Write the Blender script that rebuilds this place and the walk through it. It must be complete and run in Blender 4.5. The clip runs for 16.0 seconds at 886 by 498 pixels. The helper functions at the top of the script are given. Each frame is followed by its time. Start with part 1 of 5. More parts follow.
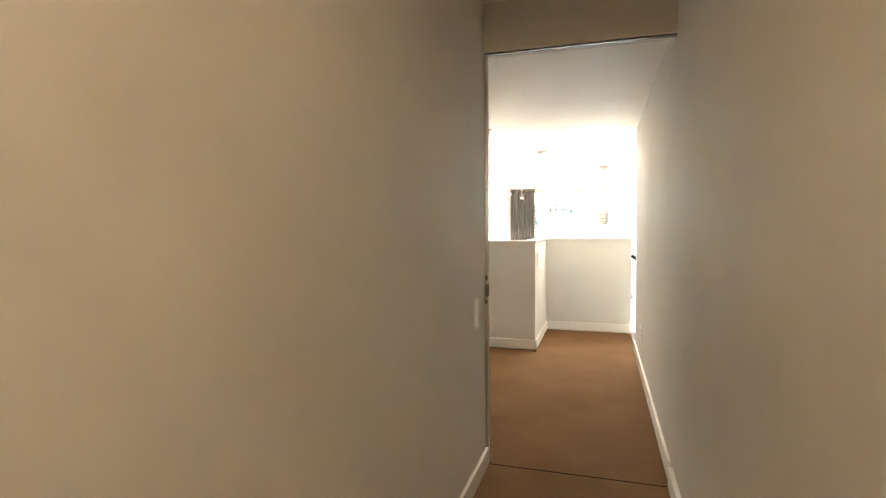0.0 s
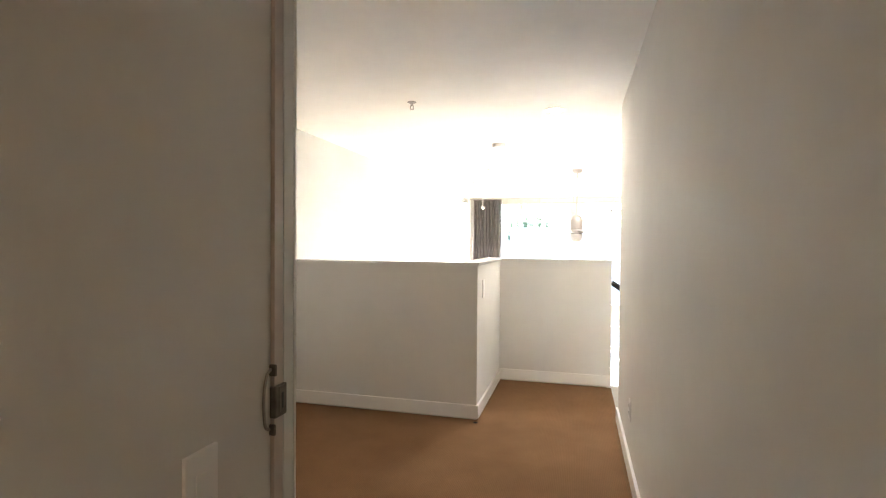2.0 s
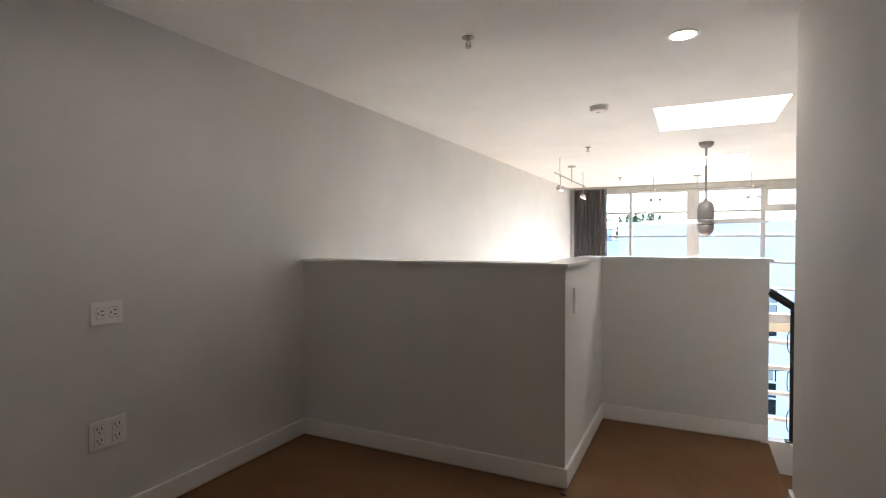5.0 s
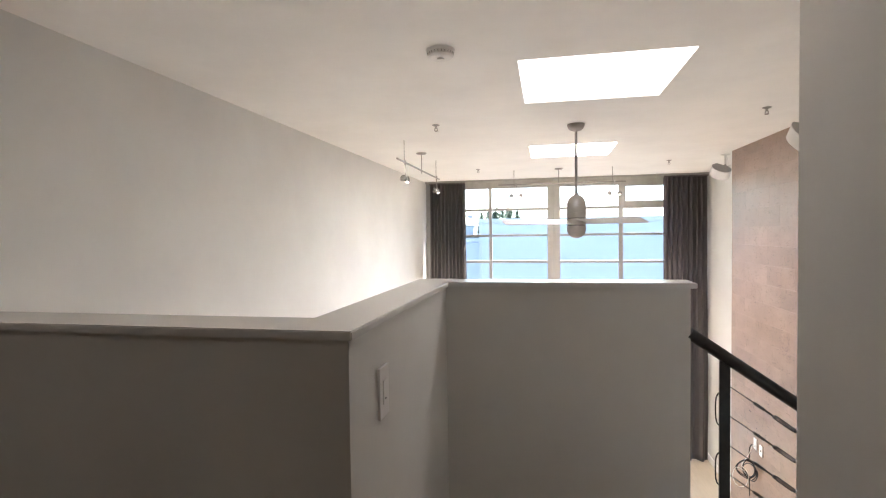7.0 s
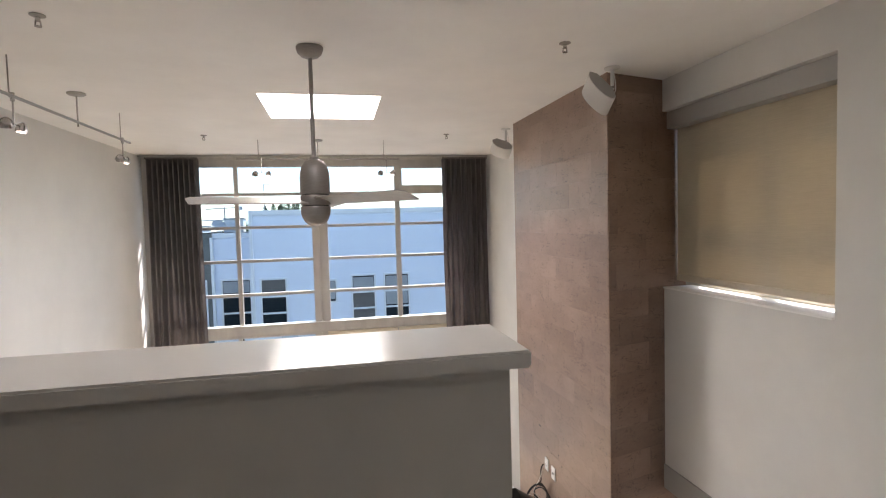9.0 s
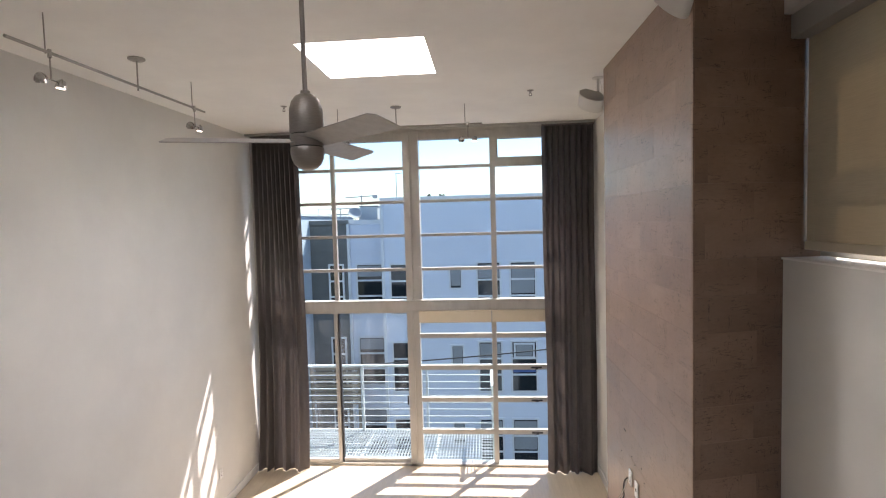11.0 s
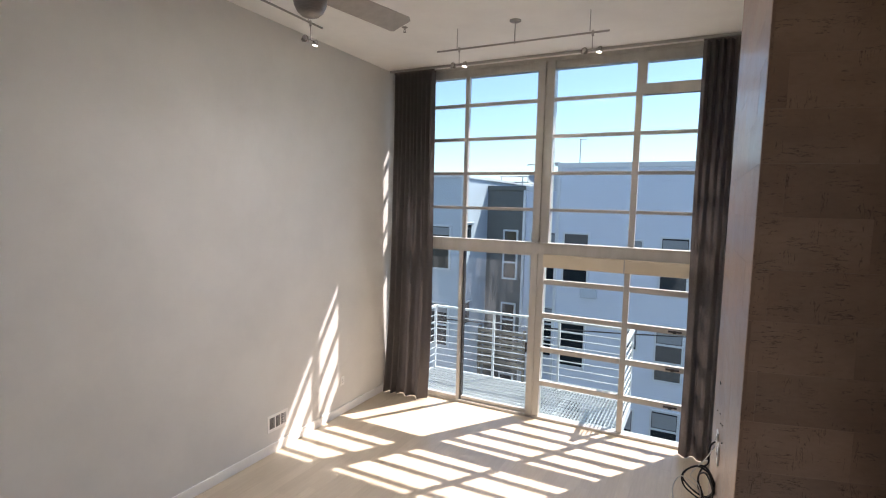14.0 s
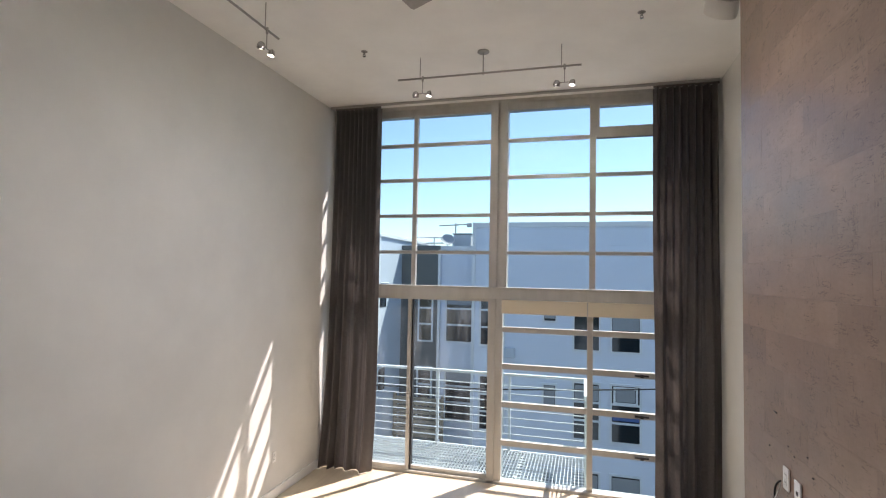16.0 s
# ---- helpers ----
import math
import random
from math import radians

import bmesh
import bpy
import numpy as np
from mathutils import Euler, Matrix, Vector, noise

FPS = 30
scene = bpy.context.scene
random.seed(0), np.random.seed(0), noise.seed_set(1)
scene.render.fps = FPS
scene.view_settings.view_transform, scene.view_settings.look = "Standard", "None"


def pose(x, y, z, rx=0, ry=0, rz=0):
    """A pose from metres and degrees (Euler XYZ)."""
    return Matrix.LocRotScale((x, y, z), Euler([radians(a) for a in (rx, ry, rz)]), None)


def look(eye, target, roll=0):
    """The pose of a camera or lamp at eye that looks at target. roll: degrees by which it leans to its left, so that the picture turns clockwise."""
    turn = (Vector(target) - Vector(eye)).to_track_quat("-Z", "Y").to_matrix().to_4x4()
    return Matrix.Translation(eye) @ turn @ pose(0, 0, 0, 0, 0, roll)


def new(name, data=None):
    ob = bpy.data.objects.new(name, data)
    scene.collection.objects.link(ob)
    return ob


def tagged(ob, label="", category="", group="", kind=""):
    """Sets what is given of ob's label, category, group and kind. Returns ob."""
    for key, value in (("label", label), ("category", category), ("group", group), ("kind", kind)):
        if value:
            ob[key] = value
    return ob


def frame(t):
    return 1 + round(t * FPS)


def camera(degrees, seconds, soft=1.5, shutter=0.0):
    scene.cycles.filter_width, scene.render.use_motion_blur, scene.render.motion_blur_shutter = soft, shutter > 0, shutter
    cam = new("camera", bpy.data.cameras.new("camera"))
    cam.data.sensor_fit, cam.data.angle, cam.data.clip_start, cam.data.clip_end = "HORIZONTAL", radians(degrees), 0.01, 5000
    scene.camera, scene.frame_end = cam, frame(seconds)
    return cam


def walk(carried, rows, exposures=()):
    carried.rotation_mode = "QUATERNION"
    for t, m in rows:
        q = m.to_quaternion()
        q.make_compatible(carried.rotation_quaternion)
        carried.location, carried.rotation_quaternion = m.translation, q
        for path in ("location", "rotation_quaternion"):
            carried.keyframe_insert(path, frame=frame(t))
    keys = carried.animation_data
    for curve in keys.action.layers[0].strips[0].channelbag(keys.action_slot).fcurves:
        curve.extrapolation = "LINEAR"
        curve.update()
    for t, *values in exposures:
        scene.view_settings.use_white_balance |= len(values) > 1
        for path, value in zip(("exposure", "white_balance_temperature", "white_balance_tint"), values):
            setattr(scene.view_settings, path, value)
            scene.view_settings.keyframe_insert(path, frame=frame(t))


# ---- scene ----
cam = camera(81.8, 16.0, soft=1.15)
PATH = [
    (0, (0.121, -0.24, 1.383), (-0.47, 1.668, 1.297), -0.5),
    (0.5, (0.088, 0.237, 1.377), (-0.329, 2.192, 1.309), 0.0),
    (1, (0.124, 0.68, 1.374), (-0.315, 2.63, 1.327), 0.2),
    (1.5, (0.151, 1.13, 1.394), (-0.239, 3.091, 1.361), 0.2),
    (2, (0.161, 1.576, 1.389), (-0.345, 3.51, 1.357), 0.4),
    (2.5, (0.1, 1.955, 1.344), (-0.489, 3.866, 1.319), 0.5),
    (3, (0.075, 2.268, 1.328), (-0.613, 4.146, 1.311), 0.3),
    (3.5, (0.047, 2.505, 1.322), (-0.811, 4.312, 1.314), 0.1),
    (3.7, (0.049, 2.559, 1.307), (-0.856, 4.343, 1.304), 0.0),
    (5.8, (0.005, 3.058, 1.393), (-0.788, 4.892, 1.31), -0.0),
    (6, (-0.025, 3.261, 1.397), (-0.725, 5.133, 1.321), -0.6),
    (6.5, (-0.056, 3.797, 1.411), (-0.664, 5.702, 1.351), -0.5),
    (7, (-0.117, 4.331, 1.447), (-0.513, 6.29, 1.386), -0.8),
    (7.5, (-0.111, 4.869, 1.426), (-0.252, 6.863, 1.371), -1.5),
    (7.6, (-0.088, 4.991, 1.421), (-0.182, 6.988, 1.37), -1.4),
    (8, (-0.042, 5.384, 1.405), (0.156, 7.374, 1.338), -1.5),
    (8.2, (0.017, 5.565, 1.413), (0.43, 7.52, 1.334), -1.7),
    (10.3, (0.808, 6.469, 1.226), (1.01, 8.455, 1.1), -0.3),
    (10.5, (0.912, 6.527, 1.194), (1.03, 8.52, 1.069), -0.1),
    (11, (1.07, 6.561, 1.104), (0.907, 8.551, 0.992), -1.6),
    (11.5, (1.244, 6.529, 0.912), (0.882, 8.492, 0.786), -1.7),
    (12, (1.441, 6.606, 0.751), (1.039, 8.562, 0.637), -1.1),
    (12.5, (1.645, 6.646, 0.551), (1.085, 8.564, 0.468), -0.3),
    (13, (1.816, 6.798, 0.421), (1.135, 8.676, 0.331), 0.0),
    (13.5, (1.936, 6.943, 0.42), (1.135, 8.77, 0.266), 0.4),
    (14, (2.029, 7.096, 0.451), (1.124, 8.871, 0.273), 1.4),
    (14.5, (1.992, 7.172, 0.45), (1.063, 8.938, 0.314), 1.2),
    (15, (1.704, 7.24, 0.447), (0.943, 9.089, 0.402), 0.7),
    (15.5, (1.427, 7.327, 0.311), (0.761, 9.212, 0.346), 0.5),
    (16, (1.11, 7.359, 0.105), (0.576, 9.284, 0.202), 1.1),
]
EXPOSURES = [(0.0, 5.0, 7600, 12), (0.5, 5.05, 8800, 13), (1.0, 5.08, 8200, 11), (1.5, 4.95, 7500, 12), (2.0, 4.6, 7150, 15), (2.5, 4.3, 6950, 17),
             (3.0, 4.15, 6750, 18), (3.5, 3.65, 6650, 18), (4.7, 3.02, 6600, 18), (6.0, 2.93, 6800, 20), (7.0, 2.52, 6850, 20), (7.5, 2.4, 6850, 20),
             (8.2, 1.85, 6850, 21), (9.2, 1.62, 6950, 21), (10.4, 1.41, 6940, 22), (12.5, 1.09, 6890, 20), (14.0, 1.06, 6940, 21), (16.0, 0.99, 6890, 19)]
walk(cam, [(t, look(eye, target, roll)) for t, eye, target, roll in PATH], EXPOSURES)

# ---- world, sun, lights ----
SUN_WAY = Vector((0.666, 1.0, 1.60)).normalized()
world = bpy.data.worlds.new("sky")
scene.world = world
world.use_nodes = True
wn = world.node_tree
wn.nodes.clear()
sky = wn.nodes.new("ShaderNodeTexSky")
sky.sky_type, sky.sun_disc = "NISHITA", False
sky.dust_density, sky.ozone_density = 0.3, 3.5
sky.sun_elevation, sky.sun_rotation = math.asin(SUN_WAY.z), math.atan2(SUN_WAY.x, SUN_WAY.y)
wb = wn.nodes.new("ShaderNodeBackground")
wb.inputs["Strength"].default_value = 0.115
wo = wn.nodes.new("ShaderNodeOutputWorld")
wn.links.new(sky.outputs[0], wb.inputs[0])
wn.links.new(wb.outputs[0], wo.inputs[0])

sun = new("sun", bpy.data.lights.new("sun", "SUN"))
sun.data.energy, sun.data.angle, sun.data.color = 5.0, radians(0.53), (1.0, 0.97, 0.92)
sun.matrix_world = look(SUN_WAY * 40, (0, 0, 0))


def area(name, eye, target, w, h, watts, colour):
    lamp = new(name, bpy.data.lights.new(name, "AREA"))
    lamp.data.shape, lamp.data.size, lamp.data.size_y = "RECTANGLE", w, h
    lamp.data.energy, lamp.data.color = watts, colour
    lamp.matrix_world = look(eye, target)
    return lamp


# daylight through the two roof lights
area("skylight_glow", (0.21, 7.82, 2.86), (0.21, 7.82, 0), 0.94, 0.99, 5, (0.93, 0.97, 1.0))
area("skylight_glow", (0.18, 10.77, 2.86), (0.18, 10.77, 0), 0.94, 0.91, 36, (0.93, 0.97, 1.0))


def downlight_lamp(x, y, watts, colour, z=2.43, spread=166, blend=0.6):
    lamp = new("downlight_lamp", bpy.data.lights.new("downlight_lamp", "SPOT"))
    lamp.data.energy, lamp.data.color, lamp.data.spot_size, lamp.data.spot_blend = watts, colour, radians(spread), blend
    lamp.data.shadow_soft_size = 0.05
    lamp.matrix_world = look((x, y, z - 0.03), (x, y, 0))


downlight_lamp(-0.02, 5.72, 0.13, (1.0, 0.86, 0.7))
downlight_lamp(-1.53, 4.22, 0.13, (1.0, 0.86, 0.7))
downlight_lamp(0.05, -0.9, 1.05, (1.0, 0.68, 0.38), 2.62, 179, 0.1)


# ---- materials ----
def material(name, colour, rough=0.6, metal=0.0, coat=0.0, spec=0.5):
    m = bpy.data.materials.new(name)
    m.use_nodes = True
    nt = m.node_tree
    b = nt.nodes["Principled BSDF"]
    b.inputs["Base Color"].default_value = (*colour, 1)
    b.inputs["Roughness"].default_value, b.inputs["Metallic"].default_value = rough, metal
    b.inputs["Coat Weight"].default_value = coat
    b.inputs["Specular IOR Level"].default_value = spec
    return m, nt, b


def noisy(nt, scale, detail=4.0, stretch=(1, 1, 1), rough=0.6, piece=0.0):
    """Noise in the object's own space; piece shifts it from piece to piece."""
    tc = nt.nodes.new("ShaderNodeTexCoord")
    mp = nt.nodes.new("ShaderNodeMapping")
    mp.inputs["Scale"].default_value = stretch
    if piece:
        info, mul = nt.nodes.new("ShaderNodeObjectInfo"), nt.nodes.new("ShaderNodeMath")
        mul.operation = "MULTIPLY"
        mul.inputs[1].default_value = piece
        nt.links.new(info.outputs["Random"], mul.inputs[0])
        nt.links.new(mul.outputs[0], mp.inputs["Location"])
    n = nt.nodes.new("ShaderNodeTexNoise")
    n.inputs["Scale"].default_value, n.inputs["Detail"].default_value, n.inputs["Roughness"].default_value = scale, detail, rough
    nt.links.new(tc.outputs["Object"], mp.inputs[0])
    nt.links.new(mp.outputs[0], n.inputs["Vector"])
    return n


def ramp(nt, src, stops):
    r = nt.nodes.new("ShaderNodeValToRGB")
    e = r.color_ramp.elements
    while len(e) < len(stops):
        e.new(0.5)
    for k, (p, c) in zip(e, stops):
        k.position, k.color = p, (*c, 1)
    nt.links.new(src, r.inputs[0])
    return r


def mix(nt, kind, fac, a, b):
    m = nt.nodes.new("ShaderNodeMix")
    m.data_type, m.blend_type = "RGBA", kind
    if isinstance(fac, (int, float)):
        m.inputs[0].default_value = fac
    else:
        nt.links.new(fac, m.inputs[0])
    for sock, v in ((m.inputs[6], a), (m.inputs[7], b)):
        if isinstance(v, tuple):
            sock.default_value = (*v, 1)
        else:
            nt.links.new(v, sock)
    return m.outputs[2]


def bump(nt, b, src, strength, dist):
    k = nt.nodes.new("ShaderNodeBump")
    k.inputs["Strength"].default_value, k.inputs["Distance"].default_value = strength, dist
    nt.links.new(src, k.inputs["Height"])
    nt.links.new(k.outputs[0], b.inputs["Normal"])


def painted(name, colour, rough=0.72, var=0.05, grain=0.12):
    """Rolled wall paint: orange-peel grain, faint blotches."""
    m, nt, b = material(name, colour, rough)
    big, fine = noisy(nt, 1.3, 5), noisy(nt, 160, 2)
    lo = tuple(c * (1 - var) for c in colour)
    hi = tuple(min(1, c * (1 + var * 0.5)) for c in colour)
    r = ramp(nt, big.outputs[0], [(0.35, lo), (0.65, hi)])
    nt.links.new(r.outputs[0], b.inputs["Base Color"])
    bump(nt, b, fine.outputs[0], grain, 0.002)
    return m


def streaked(name, lo, hi, rough, stretch, scale=6, metal=0.0, coat=0.0, grain=0.1):
    m, nt, b = material(name, lo, rough, metal, coat)
    n = noisy(nt, scale, 6, stretch)
    r = ramp(nt, n.outputs[0], [(0.3, lo), (0.7, hi)])
    nt.links.new(r.outputs[0], b.inputs["Base Color"])
    bump(nt, b, n.outputs[0], grain, 0.002)
    return m


WALL = painted("wall_paint", (0.752, 0.742, 0.708))
CEIL = painted("ceiling_paint", (0.935, 0.928, 0.90), 0.7)
TRIM = painted("trim_paint", (0.92, 0.91, 0.885), 0.35, 0.03, 0.04)
CAPPAINT = painted("cap_gloss_paint", (0.82, 0.81, 0.785), 0.2, 0.03, 0.03)
PLATE = painted("plate_plastic", (0.90, 0.89, 0.87), 0.3, 0.02, 0.0)
DARK = material("dark_slot", (0.02, 0.02, 0.02), 0.5)[0]
ALU = streaked("window_aluminium", (0.49, 0.475, 0.445), (0.59, 0.575, 0.54), 0.4, (1, 1, 0.2), 8, 0.3)
NICKEL = streaked("brushed_nickel", (0.30, 0.285, 0.27), (0.40, 0.385, 0.365), 0.36, (1, 1, 12), 30, 1.0)
FANMETAL = streaked("fan_pewter", (0.30, 0.28, 0.27), (0.37, 0.35, 0.335), 0.46, (1, 1, 10), 30, 0.75)
CHROME = material("chrome", (0.45, 0.44, 0.43), 0.22, 1.0)[0]
BLADE = streaked("blade_silver", (0.36, 0.35, 0.34), (0.43, 0.42, 0.41), 0.5, (1, 1, 1), 20, 0.3)
BLACK = streaked("black_steel", (0.012, 0.012, 0.013), (0.03, 0.028, 0.028), 0.4, (1, 1, 1), 30)
CABLE = material("cable_steel", (0.16, 0.155, 0.15), 0.4, 1.0)[0]
RUBBER = material("black_cord", (0.012, 0.012, 0.012), 0.5)[0]
SEAM = material("seam_tape", (0.035, 0.02, 0.012), 0.95, spec=0.1)[0]
WHITECORD = material("white_cord", (0.75, 0.74, 0.7), 0.4)[0]
BRONZE = streaked("dark_bronze_latch", (0.10, 0.085, 0.07), (0.2, 0.18, 0.15), 0.35, (1, 1, 1), 40, 0.9)
GALV = streaked("white_painted_steel", (0.62, 0.63, 0.64), (0.74, 0.75, 0.76), 0.45, (1, 1, 1), 12)
GRATE = streaked("galvanised_grating", (0.52, 0.53, 0.54), (0.66, 0.67, 0.68), 0.45, (1, 1, 1), 9, 0.3)
SHELL = painted("speaker_white", (0.72, 0.71, 0.69), 0.45, 0.03, 0.03)
SPEAKERGREY = painted("speaker_grey", (0.44, 0.43, 0.41), 0.5, 0.04, 0.05)
DOORPAINT = painted("door_paint", (0.55, 0.47, 0.42), 0.4, 0.04, 0.04)
GREYTRIM = painted("grey_fascia", (0.42, 0.41, 0.39), 0.4, 0.04, 0.04)
CASSETTE = painted("beige_cassette", (0.66, 0.58, 0.45), 0.5, 0.04, 0.05)


def make_carpet():
    m, nt, b = material("ribbed_carpet", (0.2, 0.1, 0.05), 0.95, spec=0.15)
    tc = nt.nodes.new("ShaderNodeTexCoord")
    w = nt.nodes.new("ShaderNodeTexWave")
    w.wave_type, w.bands_direction = "BANDS", "X"
    w.inputs["Scale"].default_value, w.inputs["Distortion"].default_value = 31, 0.9
    w.inputs["Detail"].default_value, w.inputs["Detail Scale"].default_value = 2, 3
    nt.links.new(tc.outputs["Object"], w.inputs["Vector"])
    big, fine = noisy(nt, 2.2, 5), noisy(nt, 230, 3)
    base = ramp(nt, big.outputs[0], [(0.3, (0.225, 0.126, 0.064)), (0.7, (0.28, 0.162, 0.086))])
    rib = ramp(nt, w.outputs[0], [(0.15, (0.68, 0.65, 0.62)), (0.7, (1, 1, 1))])
    tuft = ramp(nt, fine.outputs[0], [(0.3, (0.65, 0.63, 0.6)), (0.7, (1.15, 1.1, 1.05))])
    c = mix(nt, "MULTIPLY", 0.35, base.outputs[0], rib.outputs[0])
    c = mix(nt, "MULTIPLY", 0.7, c, tuft.outputs[0])
    nt.links.new(c, b.inputs["Base Color"])
    add = nt.nodes.new("ShaderNodeMath")
    add.operation = "ADD"
    nt.links.new(w.outputs[0], add.inputs[0])
    nt.links.new(fine.outputs[0], add.inputs[1])
    bump(nt, b, add.outputs[0], 0.22, 0.002)
    return m


def make_wood():
    m, nt, b = material("maple_floor", (0.5, 0.35, 0.2), 0.32, coat=0.15)
    info = nt.nodes.new("ShaderNodeObjectInfo")
    grain = noisy(nt, 5, 7, (9, 0.7, 1), 0.65, 31)
    blot = noisy(nt, 0.8, 3)
    a = ramp(nt, grain.outputs[0], [(0.25, (0.66, 0.555, 0.42)), (0.75, (0.77, 0.665, 0.525))])
    t = ramp(nt, info.outputs["Random"], [(0.0, (0.93, 0.92, 0.90)), (1.0, (1.02, 1.02, 1.01))])
    s = ramp(nt, blot.outputs[0], [(0.3, (0.9, 0.88, 0.86)), (0.7, (1, 1, 1))])
    c = mix(nt, "MULTIPLY", 1.0, a.outputs[0], t.outputs[0])
    c = mix(nt, "MULTIPLY", 1.0, c, s.outputs[0])
    nt.links.new(c, b.inputs["Base Color"])
    bump(nt, b, grain.outputs[0], 0.08, 0.002)
    return m


def make_stone():
    """Brown polished tile with fine dark cracks."""
    m, nt, b = material("brown_tile", (0.2, 0.14, 0.1), 0.42, coat=0.16)
    b.inputs["Coat Roughness"].default_value = 0.2
    info = nt.nodes.new("ShaderNodeObjectInfo")
    cloud = noisy(nt, 2.6, 4, (1, 1, 1.7), 0.5, 37)
    fine = noisy(nt, 26, 5, (1, 1, 2.4), 0.6, 37)
    crack = noisy(nt, 5, 5, (1.2, 1.2, 9), 0.6, 53)
    crackv = noisy(nt, 5, 5, (9, 9, 1.3), 0.6, 71)
    a = ramp(nt, cloud.outputs[0], [(0.22, (0.218, 0.138, 0.099)), (0.5, (0.285, 0.19, 0.14)), (0.8, (0.365, 0.255, 0.194))])
    f = ramp(nt, fine.outputs[0], [(0.3, (0.8, 0.78, 0.76)), (0.7, (1.1, 1.1, 1.1))])
    t = ramp(nt, info.outputs["Random"], [(0.0, (0.88, 0.87, 0.86)), (0.5, (0.99, 0.98, 0.97)), (1.0, (1.07, 1.06, 1.05))])
    k = ramp(nt, crack.outputs[0], [(0.486, (1, 1, 1)), (0.5, (0.2, 0.15, 0.125)), (0.514, (1, 1, 1))])
    kv = ramp(nt, crackv.outputs[0], [(0.486, (1, 1, 1)), (0.5, (0.2, 0.15, 0.125)), (0.514, (1, 1, 1))])
    where, wherev = noisy(nt, 9, 3, (1, 1, 1.5), 0.6, 19), noisy(nt, 9, 3, (1.5, 1, 1), 0.6, 23)
    gate = ramp(nt, where.outputs[0], [(0.52, (0, 0, 0)), (0.58, (1, 1, 1))])
    gatev = ramp(nt, wherev.outputs[0], [(0.56, (0, 0, 0)), (0.62, (1, 1, 1))])
    c = mix(nt, "MULTIPLY", 0.4, a.outputs[0], f.outputs[0])
    c = mix(nt, "MULTIPLY", 1.0, c, t.outputs[0])
    c = mix(nt, "MULTIPLY", gate.outputs[0], c, k.outputs[0])
    c = mix(nt, "MULTIPLY", gatev.outputs[0], c, kv.outputs[0])
    nt.links.new(c, b.inputs["Base Color"])
    r = ramp(nt, cloud.outputs[0], [(0.3, (0.36, 0.36, 0.36)), (0.7, (0.5, 0.5, 0.5))])
    nt.links.new(r.outputs[0], b.inputs["Roughness"])
    relief = nt.nodes.new("ShaderNodeMath")
    relief.operation = "ADD"
    nt.links.new(fine.outputs[0], relief.inputs[0])
    nt.links.new(crackv.outputs[0], relief.inputs[1])
    bump(nt, b, relief.outputs[0], 0.2, 0.005)
    return m


def make_cloth():
    m, nt, b = material("curtain_cloth", (0.1, 0.09, 0.085), 0.85, spec=0.2)
    weave, soft = noisy(nt, 190, 2, (1, 1, 0.25)), noisy(nt, 3, 4, (2, 2, 0.4))
    a = ramp(nt, weave.outputs[0], [(0.3, (0.150, 0.134, 0.129)), (0.7, (0.23, 0.208, 0.200))])
    s = ramp(nt, soft.outputs[0], [(0.3, (0.88, 0.88, 0.88)), (0.7, (1.08, 1.07, 1.06))])
    nt.links.new(mix(nt, "MULTIPLY", 1.0, a.outputs[0], s.outputs[0]), b.inputs["Base Color"])
    b.inputs["Sheen Weight"].default_value = 0.15
    bump(nt, b, weave.outputs[0], 0.3, 0.002)
    tr, ms = nt.nodes.new("ShaderNodeBsdfTranslucent"), nt.nodes.new("ShaderNodeMixShader")
    tr.inputs[0].default_value = (0.24, 0.215, 0.2, 1)
    ms.inputs[0].default_value = 0.001
    nt.links.new(b.outputs[0], ms.inputs[1])
    nt.links.new(tr.outputs[0], ms.inputs[2])
    nt.links.new(ms.outputs[0], nt.nodes["Material Output"].inputs[0])
    return m


def make_shade():
    """Woven roller blind that lets some daylight through."""
    m, nt, b = material("blind_cloth", (0.5, 0.42, 0.3), 0.8, spec=0.2)
    wv, soft = noisy(nt, 60, 3, (1, 0.15, 6)), noisy(nt, 1.6, 4, (1, 1, 0.5))
    a = ramp(nt, wv.outputs[0], [(0.3, (0.62, 0.535, 0.40)), (0.7, (0.70, 0.61, 0.47))])
    s = ramp(nt, soft.outputs[0], [(0.3, (0.92, 0.92, 0.9)), (0.7, (1.03, 1.03, 1.02))])
    c = mix(nt, "MULTIPLY", 1.0, a.outputs[0], s.outputs[0])
    nt.links.new(c, b.inputs["Base Color"])
    tr = nt.nodes.new("ShaderNodeBsdfTranslucent")
    nt.links.new(c, tr.inputs[0])
    ms = nt.nodes.new("ShaderNodeMixShader")
    ms.inputs[0].default_value = 0.2
    out = nt.nodes["Material Output"]
    nt.links.new(b.outputs[0], ms.inputs[1])
    nt.links.new(tr.outputs[0], ms.inputs[2])
    nt.links.new(ms.outputs[0], out.inputs[0])
    return m


